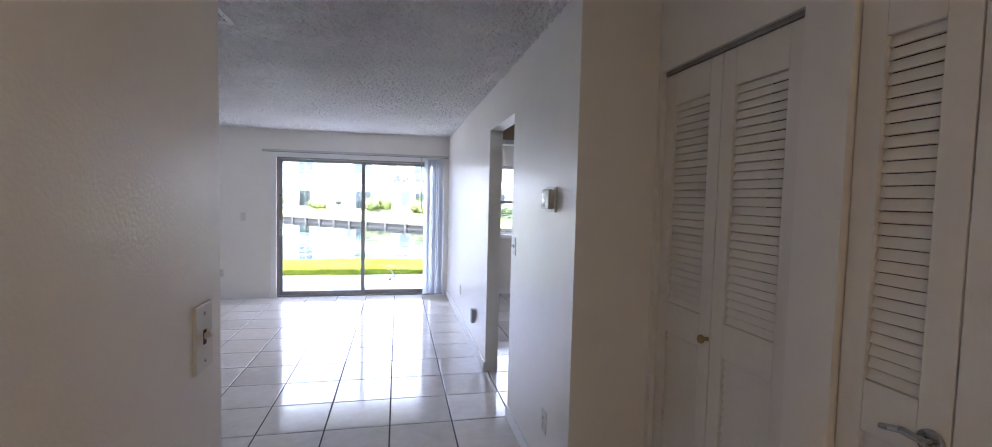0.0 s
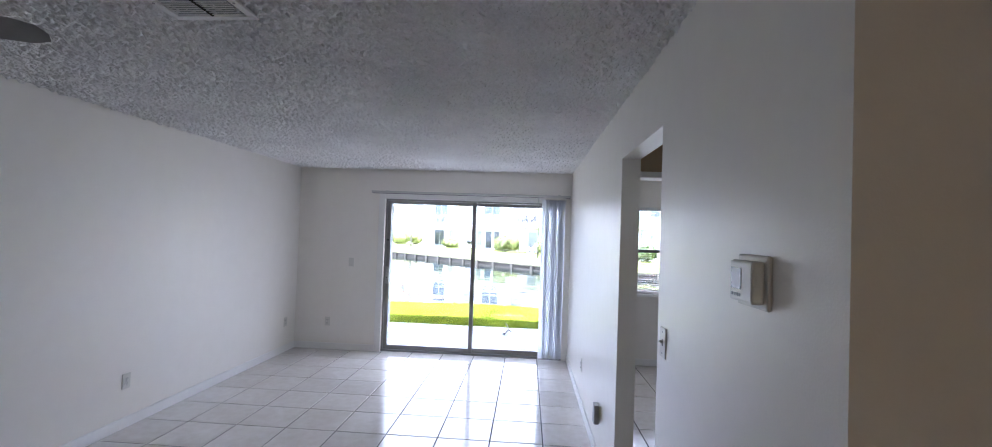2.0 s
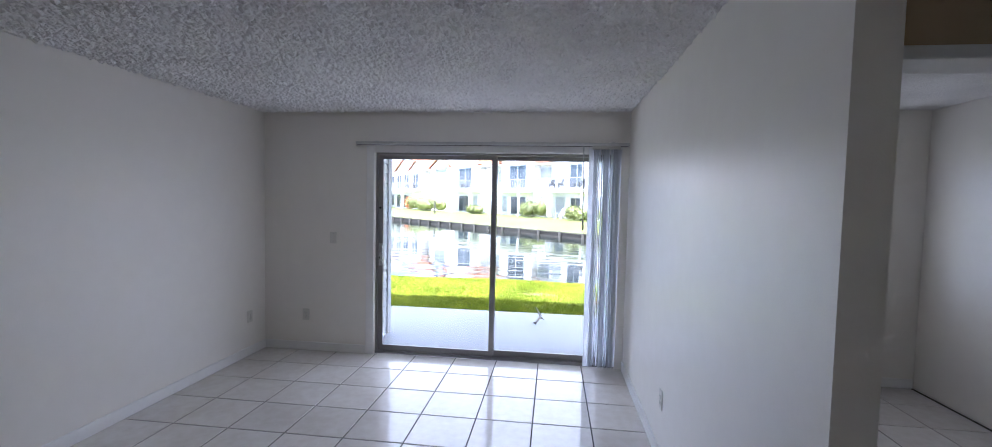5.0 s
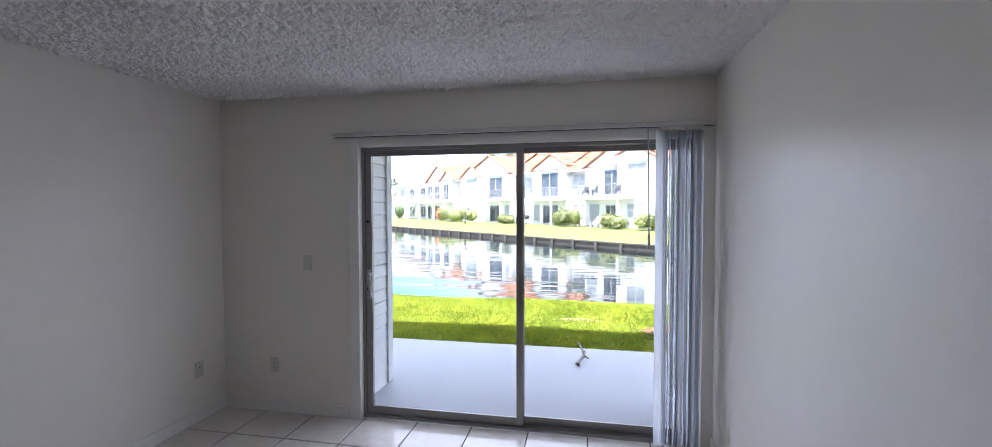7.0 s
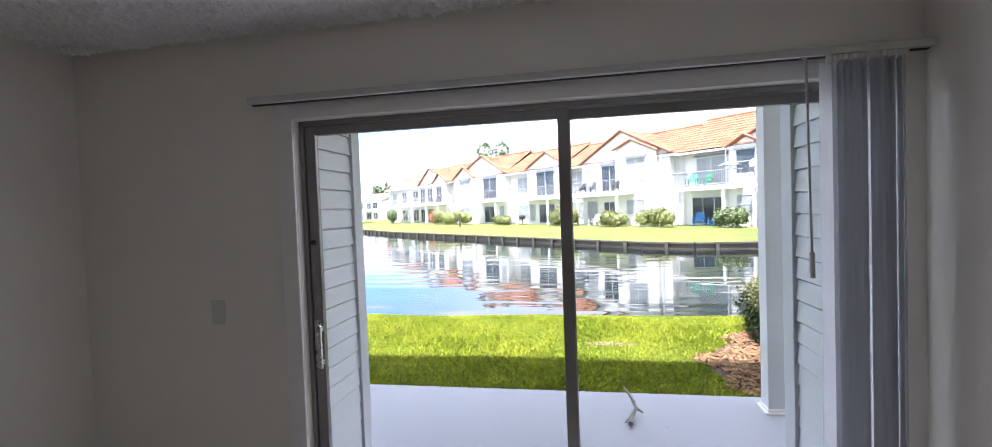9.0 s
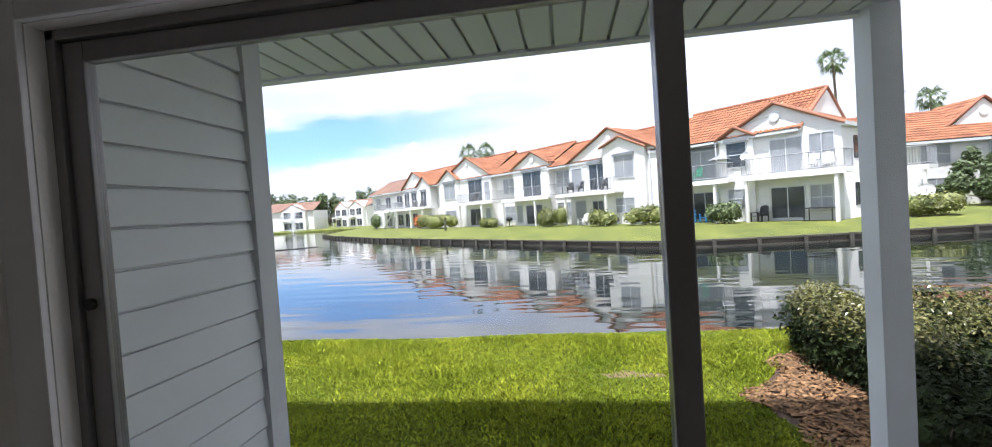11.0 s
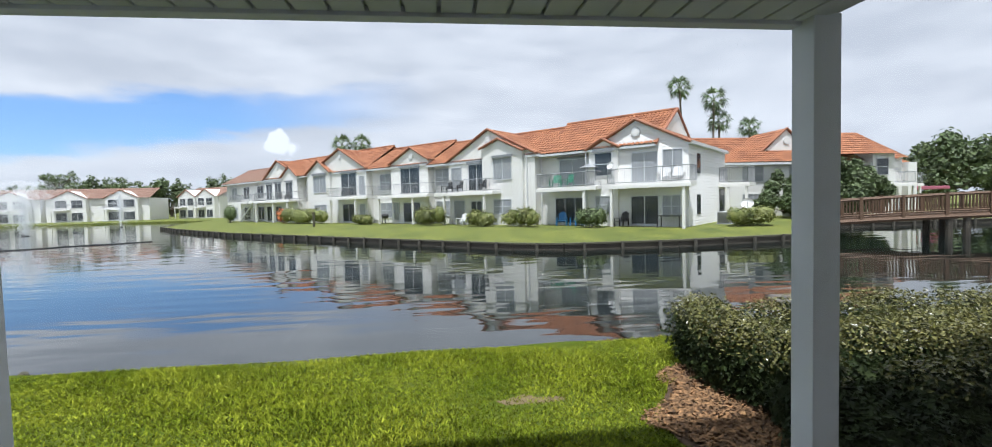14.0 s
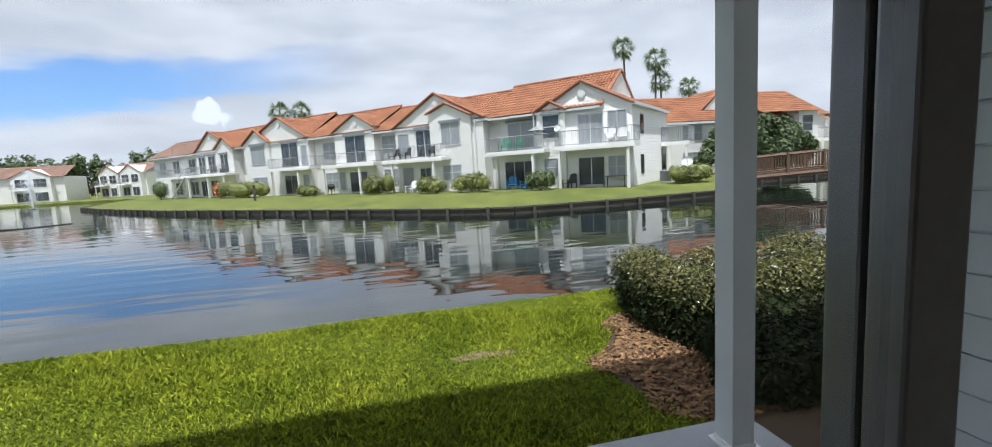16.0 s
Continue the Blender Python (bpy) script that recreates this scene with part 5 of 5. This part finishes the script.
def shore_stones():
    rng = random.Random(12)
    for i in range(9):
        x = -5.2 + i * 1.15 + rng.uniform(-0.4, 0.4)
        bm = bmesh.new()
        bmesh.ops.create_icosphere(bm, subdivisions=2, radius=1.0)
        for v in bm.verts:
            v.co *= 1 + 0.25 * noise.noise(v.co * 1.7 + Vector((i, 0, 0)))
        bmesh.ops.scale(bm, verts=bm.verts, vec=(rng.uniform(0.04, 0.10), rng.uniform(0.05, 0.07), rng.uniform(0.03, 0.05)))
        o = tagged(part("stone", bm, TIMBER_CAP), "small dark grey stone at the grassy pond edge", "stone", "stones on the shore")
        o.location = (x, near_shore(x) - 0.04, -0.30)


shore_stones()


# ---- bank, bridge, fountain ----
def bulkhead():
    b = tagged(new("bulkhead"), "low dark timber retaining wall along the far bank", "retaining wall", kind="structure")
    me_post = mesh_of("post", rod(bmesh.new(), (0, 0, -1.0), (0, 0, 0.50), 0.10, 0.09, 7), POST_GREY)
    for (x0, y0), (x1, y1) in zip(SHORE_FAR[2:13], SHORE_FAR[3:14]):
        a, c = Vector((x0, y0, 0)), Vector((x1, y1, 0))
        d = c - a
        nrm = Vector((d.y, -d.x, 0)).normalized()
        if nrm.y > 0:
            nrm = -nrm
        ln = d.length
        rot = math.atan2(d.y, d.x)
        o = part("boards", blocks((0, ln, -0.09, 0.09, -1.7, BANK_Z - 0.03)), TIMBER_DARK, b)
        o.location, o.rotation_euler = a + nrm * 0.10, (0, 0, rot)
        o = part("cap", blocks((0, ln, -0.16, 0.16, BANK_Z - 0.03, BANK_Z + 0.05)), TIMBER_CAP, b)
        o.location, o.rotation_euler = a + nrm * 0.10, (0, 0, rot)
        n = max(1, int(ln / 1.55))
        for i in range(n):
            q = new("post", me_post)
            q.parent = b
            q.location = a + d * ((i + 0.5) / n) + nrm * 0.32 + Vector((0, 0, BANK_Z - 0.42))


bulkhead()


def footbridge():
    b = thing("footbridge", (21.4, 30.9, 0), "reddish-brown timber footbridge with slatted railings over the channel", "bridge", turn=-17)
    ln = 24.0

    def rise(x):
        return 0.24 + 0.36 * math.sin(math.pi * min(max(x / ln, 0), 1))

    n = 60
    for i in range(n):
        x = ln * i / n
        o = part("deck_board", blocks((0, ln / n - 0.02, 0, 1.9, 0, 0.06)), BRIDGE_WOOD, b)
        o.location = (x, 0, rise(x))
    for y in (0.0, 1.85):
        bm = bmesh.new()
        for i in range(12):
            x0, x1 = ln * i / 12, ln * (i + 1) / 12
            for dz, r in ((-0.14, 0.13), (0.18, 0.045), (1.02, 0.06)):
                rod(bm, (x0, y, rise(x0) + dz), (x1, y, rise(x1) + dz), r, sides=4)
        part("rail", bm, BRIDGE_WOOD, b)
        for i in range(13):
            x = ln * i / 12
            part("rail_post", blocks((x - 0.07, x + 0.07, y - 0.07, y + 0.07, rise(x) - 0.2, rise(x) + 1.12)), BRIDGE_WOOD, b)
        bm = bmesh.new()
        for i in range(150):
            x = ln * i / 150
            box(bm, x, x + 0.045, y - 0.02, y + 0.02, rise(x) + 0.18, rise(x) + 1.02)
        part("balusters", bm, BRIDGE_WOOD, b)
    for x in (6.2, 7.0, 14.0, 20.0):
        for y in (0.1, 1.75):
            part("pile", rod(bmesh.new(), (x, y, -2.0), (x, y, rise(x) - 0.1), 0.16, sides=8), TIMBER_DARK, b)


footbridge()


def fountain(at, height, spread, seed, count):
    f = thing("fountain", at, "white spray of a floating pond fountain", "fountain", "pond fountains")
    rng = np.random.default_rng(seed)
    u = rng.random(count)
    az = rng.uniform(0, 2 * np.pi, count)
    vr = spread * rng.beta(1.2, 3.0, count)
    z = height * (4 * u * (1 - u)) * rng.uniform(0.55, 1.0, count)
    r = vr * (u * 1.3 + 0.05)
    p = np.column_stack([np.cos(az) * r, np.sin(az) * r, z])
    s = rng.uniform(0.02, 0.055, count)[:, None, None]
    tri = np.array([(1, 0, -0.4), (-0.5, 0.87, -0.4), (-0.5, -0.87, -0.4), (0, 0, 1.2)]) * s
    v = (p[:, None, :] + tri).reshape(-1, 3)
    k = np.arange(count)[:, None] * 4
    faces = np.concatenate([k + np.array([0, 1, 3]), k + np.array([1, 2, 3]), k + np.array([2, 0, 3])])
    add_mesh("spray", raw_mesh("spray", v.tolist(), faces.tolist(), SPRAY), f)
    bm = bmesh.new()
    bmesh.ops.create_cone(bm, cap_ends=True, segments=16, radius1=0.4, radius2=0.3, depth=0.2)
    part("float", bm, BLACK_METAL, f)


fountain((-46.0, 66.0, WATER_Z), 6.3, 11.0, 1, 9500)
fountain((-52.5, 92.0, WATER_Z), 6.0, 1.8, 2, 2500)


# Dark tube laid on the water where a thin dark line runs.
def floating_line():
    h = tagged(new("floating_line"), "thin dark line floating on the pond", "hose")
    pts = [Vector((-31.0 + 8.5 * k / 12, 41.5 + 6.5 * k / 12 + 0.35 * math.sin(k * 1.1), WATER_Z + 0.01 * math.sin(k))) for k in range(13)]
    bm = bmesh.new()
    for a, b in zip(pts, pts[1:]):
        rod(bm, a, b, 0.07, sides=6)
    part("tube", bm, BLACK_METAL, h)


floating_line()


# ---- things outside the far houses ----
def lounge_chair(at, turn, material, label, group):
    c = thing("garden_chair", at, label, "chair", group, turn)
    part("seat", blocks((-0.28, 0.28, -0.3, 0.26, 0.34, 0.38), bevel=0.01), material, c)
    for i in range(5):
        o = part("back_slat", blocks((-0.05, 0.05, -0.012, 0.012, 0, 0.72 - 0.05 * abs(i - 2)), bevel=0.005), material, c)
        o.location, o.rotation_euler = (-0.24 + 0.12 * i, 0.24, 0.34), (radians(-20), 0, 0)
    for x in (-0.36, 0.36):
        part("armrest", blocks((x - 0.06, x + 0.06, -0.38, 0.32, 0.56, 0.585), bevel=0.006), material, c)
        part("front_leg", blocks((x - 0.03, x + 0.03, -0.34, -0.27, 0, 0.56)), material, c)
        part("back_leg", blocks((x - 0.03, x + 0.03, 0.22, 0.29, 0, 0.56)), material, c)
    return c


def row_at(s, y, z):
    """A place in the row's own measures, s along and y behind its front line."""
    p = by_row(s, -y)
    return (p[0], p[1], z)


BLUE = "bright blue plastic adirondack chair on ground-floor porch"
lounge_chair(row_at(8.6, 0.9, -0.12), -25, BLUE_PLASTIC, BLUE, "porch chairs")
lounge_chair(row_at(7.4, 0.9, -0.12), -75, BLUE_PLASTIC, BLUE, "porch chairs")
GREEN = "green plastic garden chair on an upper balcony"
lounge_chair(row_at(9.2, 1.1, 2.70), -35, GREEN_PLASTIC, GREEN, "balcony chairs")
lounge_chair(row_at(8.2, 1.1, 2.70), -60, GREEN_PLASTIC, GREEN, "balcony chairs")
lounge_chair(row_at(17.6, -0.2, -0.12), -45, WHITE_PLASTIC, "white plastic chair outside ground-floor door", "porch chairs")
for s, y, z in ((18.6, 0.5, 2.68), (16.0, 0.5, 2.68), (20.0, 0.6, 2.68), (3.9, 0.7, -0.12), (35.5, 0.7, 2.75), (48.5, 0.6, 2.75), (50.5, 0.6, 2.75), (0.2, 0.6, 2.70), (1.0, 0.6, 2.70)):
    lounge_chair(row_at(s, y, z), -45 + 20 * math.sin(s * 3), BLACK_METAL if z < 0 or s > 10 else WHITE_PLASTIC, "dark metal garden chair on porch" if z < 0 or s > 10 else "white patio chair on upper balcony", "patio chairs")


def patio_table(at, label):
    t = thing("patio_table", at, label, "table", turn=-45)
    part("tabletop", blocks((-0.75, 0.75, -0.45, 0.45, 0.70, 0.74), bevel=0.01), BLACK_METAL, t)
    for x in (-0.68, 0.68):
        for y in (-0.38, 0.38):
            part("leg", blocks((x - 0.025, x + 0.025, y - 0.025, y + 0.025, 0, 0.70)), BLACK_METAL, t)


patio_table(row_at(0.7, 0.7, -0.12), "black metal patio table on ground-floor porch")


def grill(at):
    g = thing("barbecue_grill", at, "black covered barbecue grill beside porch door", "grill", turn=-45)
    bm = bmesh.new()
    bmesh.ops.create_uvsphere(bm, u_segments=14, v_segments=8, radius=0.36, matrix=Matrix.Translation((0, 0, 0.85)) @ Matrix.Diagonal((1.2, 0.8, 0.7, 1)))
    part("lid", bm, BLACK_METAL, g)
    for x in (-0.25, 0.25):
        for y in (-0.15, 0.15):
            part("leg", rod(bmesh.new(), (x, y, 0), (x * 0.9, y, 0.75), 0.025, sides=6), BLACK_METAL, g)


grill(row_at(27.6, -0.3, -0.16))


def air_conditioner(at, turn):
    a = thing("air_conditioner", at, "grey boxy air conditioner unit beside house wall", "air conditioner", "air conditioners", turn)
    part("case", blocks((-0.42, 0.42, -0.42, 0.42, 0.05, 0.85), bevel=0.03), PLASTIC_GREY, a)
    part("grille", blocks(*[(-0.36, 0.36, -0.43, -0.421, 0.12 + 0.07 * i, 0.15 + 0.07 * i) for i in range(10)]), SLOT, a)
    part("plinth", blocks((-0.5, 0.5, -0.5, 0.5, 0, 0.05)), CONCRETE, a)


air_conditioner(row_at(-1.5, 5.2, -0.14), -45)
air_conditioner(row_at(12.7, 0.7, -0.14), -45)


def umbrella(at):
    u = thing("patio_umbrella", at, "small pale blue umbrella standing on upper balcony", "umbrella")
    bm = bmesh.new()
    bmesh.ops.create_cone(bm, cap_ends=False, segments=8, radius1=0.75, radius2=0.03, depth=0.30, matrix=Matrix.Translation((0, 0, 1.45)))
    part("canopy", bm, CURTAIN, u)
    part("pole", rod(bmesh.new(), (0, 0, 0), (0, 0, 1.5), 0.02, sides=6), RAIL_WHITE, u)


umbrella(row_at(6.5, 1.2, 2.70))


def dish(at, turn, size, label):
    d = thing("satellite_dish", at, label, "satellite dish", "dishes on the houses", turn)
    bm = bmesh.new()
    bmesh.ops.create_uvsphere(bm, u_segments=20, v_segments=10, radius=1.0, matrix=Matrix.Diagonal((size, size, size * 0.45, 1)))
    bmesh.ops.bisect_plane(bm, geom=bm.verts[:] + bm.edges[:] + bm.faces[:], plane_co=(0, 0, 0), plane_no=(0, 0, 1), clear_outer=True)
    bmesh.ops.rotate(bm, verts=bm.verts, cent=(0, 0, 0), matrix=Matrix.Rotation(radians(62), 3, "X"))
    bmesh.ops.translate(bm, verts=bm.verts, vec=(0, 0, 0.85))
    part("reflector", bm, WHITE_PLASTIC, d)
    part("mast", rod(bmesh.new(), (0, 0.1, 0), (0, 0.12, 0.85), 0.03, sides=8), RAIL_GREY, d)
    part("feed_arm", rod(bmesh.new(), (0, 0.0, 0.65), (0, -size * 0.9, 0.95), 0.018, sides=6), RAIL_GREY, d)


dish(row_at(4.45, 0.25, 3.15), -60, 0.28, "small white satellite dish fixed at balcony corner")
dish(row_at(-2.3, 8.2, 0.35), -30, 0.42, "round white satellite dish beside the end wall")


def lawn_marker(at):
    m = thing("lawn_marker", at, "short grey wooden marker post on far lawn", "post")
    part("shaft", blocks((-0.09, 0.09, -0.09, 0.09, -0.1, 1.35), bevel=0.01), TIMBER_CAP, m)
    part("cap", blocks((-0.11, 0.11, -0.11, 0.11, 1.35, 1.42), bevel=0.01), TIMBER_DARK, m)


lawn_marker(by_row(31.5, 5.5))


# ---- litter on the patio ----
def fallen_branch():
    bm = bmesh.new()
    pts = [Vector(p) for p in ((1.585, 9.58, -0.035), (1.60, 9.68, -0.03), (1.645, 9.78, 0.0), (1.625, 9.88, 0.035), (1.575, 9.98, 0.085))]
    for i, (a, b) in enumerate(zip(pts, pts[1:])):
        rod(bm, a, b, 0.020 - 0.003 * i, 0.018 - 0.003 * i, 8)
        bmesh.ops.create_icosphere(bm, subdivisions=1, radius=0.0185 - 0.003 * i, matrix=Matrix.Translation(b))
    rod(bm, pts[1], (1.55, 9.62, -0.045), 0.012, 0.006, 6)
    rod(bm, pts[2], (1.70, 9.80, -0.04), 0.012, 0.007, 6)
    rod(bm, pts[3], (1.66, 9.95, -0.02), 0.009, 0.004, 6)
    tagged(part("fallen_branch", bm, DRIFTWOOD), "grey weathered forked twig lying on the patio", "branch")
    rng = random.Random(2)
    for i in range(9):
        x, y = rng.uniform(0.4, 2.3), rng.uniform(8.5, 9.9)
        b2 = bmesh.new()
        bmesh.ops.create_icosphere(b2, subdivisions=1, radius=1.0, matrix=Matrix.Diagonal((rng.uniform(0.006, 0.02), rng.uniform(0.004, 0.008), 0.003, 1)))
        o = tagged(part("dry_leaf", b2, DRIFTWOOD), "tiny dry leaf fragment on the patio", "leaf", "leaf litter")
        o.location, o.rotation_euler = (x, y, PZ + 0.003), (0, 0, rng.uniform(0, 3))


fallen_branch()


# ---- fittings in the flat ----
def wall_plate(name, at, turn, label, kind_of, group):
    """A plate on a wall; its front looks to -y before it is turned."""
    p = thing(name, at, label, "outlet" if kind_of == "outlet" else "switch" if kind_of == "switch" else "plate", group, turn)
    part("plate", blocks((-0.036, 0.036, -0.006, 0.0, -0.059, 0.059), bevel=0.002), PLASTIC, p)
    if kind_of == "outlet":
        for z in (-0.02, 0.02):
            s = part("socket", blocks((-0.017, 0.017, -0.0085, -0.0055, z - 0.014, z + 0.014), bevel=0.001), PLASTIC, p)
            part("slots", blocks((-0.009, -0.006, -0.0092, -0.0084, z - 0.003, z + 0.007), (0.006, 0.009, -0.0092, -0.0084, z - 0.003, z + 0.007), (-0.003, 0.003, -0.0092, -0.0084, z - 0.011, z - 0.006)), SLOT, s)
    elif kind_of == "switch":
        part("toggle_slot", blocks((-0.006, 0.006, -0.0068, -0.0055, -0.013, 0.013)), SLOT, p)
        bm = blocks((-0.004, 0.004, -0.020, -0.006, -0.005, 0.006), bevel=0.0015)
        bmesh.ops.rotate(bm, verts=bm.verts, cent=(0, -0.006, 0), matrix=Matrix.Rotation(radians(-25), 3, "X"))
        part("toggle", bm, PLASTIC, p)
    for z in ((0.0,) if kind_of == "outlet" else (-0.042, 0.042)):
        part("screw", rod(bmesh.new(), (0, -0.0055, z), (0, -0.0072, z), 0.0035, sides=8), STEEL, p)
    return p


SOCKETS = "wall outlets"
wall_plate("wall_outlet", (XL, 5.30, 0.365), 90, "ivory duplex outlet low on white wall", "outlet", SOCKETS)
wall_plate("wall_outlet", (XL, 7.69, 0.385), 90, "ivory duplex outlet near the room corner", "outlet", SOCKETS)
wall_plate("wall_outlet", (-0.73, YW, 0.37), 0, "ivory duplex outlet beside the sliding door", "outlet", SOCKETS)
wall_plate("blank_plate", (-0.435, YW, 1.175), 0, "painted-over blank plate beside sliding door", "plate", "")
wall_plate("wall_outlet", (XR, 6.38, 0.39), -90, "ivory duplex outlet low on wall", "outlet", SOCKETS)
wall_plate("wall_outlet", (XR, 3.03, 0.36), -90, "ivory duplex outlet under the thermostat", "outlet", SOCKETS)
wall_plate("light_switch", (XR, 3.755, 1.205), -90, "ivory toggle switch beside the kitchen doorway", "switch", "light switches")
wall_plate("light_switch", (1.37, 1.672, 1.262), 90, "ivory toggle switch on hall wall end", "switch", "light switches")


def plugged_box():
    p = wall_plate("wall_outlet", (XR, 5.255, 0.36), -90, "outlet with a grey plug-in box fitted over", "outlet", SOCKETS)
    part("plug_box", blocks((-0.038, 0.038, -0.045, -0.009, -0.075, 0.060), bevel=0.006), PLASTIC_GREY, p, "grey plug-in box")


plugged_box()


def thermostat():
    t = thing("thermostat", (XR, 3.01, 1.522), "white wall thermostat with dark display on square backplate", "thermostat", turn=-90)
    part("backplate", blocks((-0.082, 0.070, -0.012, 0.0, -0.064, 0.064), bevel=0.006), PLASTIC, t)
    b = part("body", blocks((-0.058, 0.058, -0.042, -0.0125, -0.050, 0.050), bevel=0.007), PLASTIC, t)
    part("display", blocks((-0.046, 0.006, -0.0432, -0.0415, -0.020, 0.032)), SCREEN, b)
    for i in range(4):
        part("button", blocks((-0.044 + 0.013 * i, -0.035 + 0.013 * i, -0.0445, -0.0415, -0.037, -0.029), bevel=0.001), PLASTIC_GREY, b)


thermostat()


def ceiling_vent():
    v = thing("ceiling_vent", (0.665, 3.448, ZC - 0.014), "white metal ceiling air vent with slatted grille", "vent")
    w, d = 0.17, 0.135
    part("frame", blocks((-w, w, -d, -d + 0.03, -0.012, 0.0), (-w, w, d - 0.03, d, -0.012, 0.0), (-w, -w + 0.03, -d + 0.03, d - 0.03, -0.012, 0.0), (w - 0.03, w, -d + 0.03, d - 0.03, -0.012, 0.0), bevel=0.003), TRIM, v)
    part("backing", blocks((-w + 0.03, w - 0.03, -d + 0.03, d - 0.03, -0.002, -0.0005)), PLASTIC_GREY, v)
    part("divider", blocks((-0.004, 0.004, -d + 0.03, d - 0.03, -0.011, -0.002)), SLOT, v)
    for i in range(13):
        y = -d + 0.035 + i * (2 * d - 0.07) / 12
        for x0, x1 in ((-w + 0.032, -0.005), (0.005, w - 0.045)):
            bm = blocks((x0, x1, -0.008, 0.008, -0.0008, 0.0008))
            bmesh.ops.rotate(bm, verts=bm.verts, cent=(0, 0, 0), matrix=Matrix.Rotation(radians(14), 3, "X"))
            o = part("slat", bm, TRIM, v)
            o.location = (0, y, -0.007)
    for x in (-w + 0.015, w - 0.015):
        part("screw", rod(bmesh.new(), (x, 0, -0.014), (x, 0, -0.012), 0.005, sides=8), STEEL, v)


ceiling_vent()


def ceiling_fan():
    f = thing("ceiling_fan", (-0.22, 3.02, ZC), "grey-white four-blade ceiling fan at rest", "ceiling fan")
    part("canopy", rod(bmesh.new(), (0, 0, -0.05), (0, 0, 0), 0.055, 0.07, 20), FAN_WOOD, f)
    part("down_rod", rod(bmesh.new(), (0, 0, -0.14), (0, 0, -0.04), 0.013, sides=12), FAN_WOOD, f)
    bm = rod(bmesh.new(), (0, 0, -0.27), (0, 0, -0.13), 0.10, 0.085, 28)
    bmesh.ops.bevel(bm, geom=[e for e in bm.edges if len(e.link_faces) == 2 and e.calc_face_angle(0) > 1], offset=0.012, segments=2, affect="EDGES")
    part("motor_housing", bm, FAN_WOOD, f)
    for k in range(4):
        a = math.atan2(3.24 - 3.02, 0.34 + 0.22) + k * math.pi / 2
        bm = bmesh.new()
        outline = [(0.14, -0.045), (0.20, -0.055), (0.53, -0.068), (0.585, -0.045), (0.60, 0.0), (0.585, 0.045), (0.53, 0.068), (0.20, 0.055), (0.14, 0.045)]
        face = bm.faces.new([bm.verts.new((x, y, 0)) for x, y in outline])
        bmesh.ops.solidify(bm, geom=[face], thickness=0.007)
        bmesh.ops.rotate(bm, verts=bm.verts, cent=(0, 0, 0), matrix=Matrix.Rotation(radians(-13), 3, "X"))
        b = part("blade", bm, FAN_WOOD, f)
        b.location, b.rotation_euler = (0, 0, -0.235), (0, 0, a)
        part("blade_iron", blocks((0.07, 0.19, -0.018, 0.018, -0.008, -0.002), bevel=0.002), FAN_WOOD, b)


ceiling_fan()


def siding_box():
    s = thing("outlet_cover", (-0.178, 8.33, 0.30), "grey weatherproof outlet cover on siding", "outlet cover", turn=90)
    part("plate", blocks((-0.04, 0.04, -0.012, 0.0, -0.065, 0.065), bevel=0.003), PLASTIC, s)
    part("flap", blocks((-0.032, 0.032, -0.026, -0.013, -0.050, 0.030), bevel=0.004), PLASTIC_GREY, s)


siding_box()



def front_door():
    d = tagged(new("door_2"), "closed cream panelled front door at hall end", "door", kind="structure")
    leaf = part("door_leaf", blocks((1.66, 2.54, -1.598, -1.565, 0.01, 2.03), bevel=0.004), DOOR_PAINT, d)
    for z0, z1 in ((0.2, 0.9), (1.05, 1.85)):
        for x0, x1 in ((1.76, 2.04), (2.16, 2.44)):
            part("panel", blocks((x0, x1, -1.566, -1.558, z0, z1), bevel=0.005), DOOR_PAINT, leaf)
    part("door_knob", rod(bmesh.new(), (2.47, -1.565, 0.98), (2.47, -1.51, 0.98), 0.026, sides=16), BRASS, leaf)


front_door()


def added_hall_light():
    """Unseen ceiling lamp, added to warm and brighten the hall."""
    f = thing("added_ceiling_light", (2.1, -0.35, ZC), "unseen round ceiling light added to warm the hall", "ceiling light")
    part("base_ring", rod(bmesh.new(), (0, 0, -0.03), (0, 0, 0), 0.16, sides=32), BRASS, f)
    m = bpy.data.materials.new("added_lamp_glow")
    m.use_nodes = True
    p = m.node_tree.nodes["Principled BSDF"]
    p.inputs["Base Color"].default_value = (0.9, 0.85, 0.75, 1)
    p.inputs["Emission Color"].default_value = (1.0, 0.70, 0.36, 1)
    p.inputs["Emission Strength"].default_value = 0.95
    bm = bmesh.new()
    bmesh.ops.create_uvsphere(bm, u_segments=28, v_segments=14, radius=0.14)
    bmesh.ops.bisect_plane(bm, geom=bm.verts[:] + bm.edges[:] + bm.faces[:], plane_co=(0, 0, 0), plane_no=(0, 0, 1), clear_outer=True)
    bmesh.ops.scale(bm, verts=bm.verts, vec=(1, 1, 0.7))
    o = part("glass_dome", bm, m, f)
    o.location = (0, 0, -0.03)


added_hall_light()


floor_tiles()
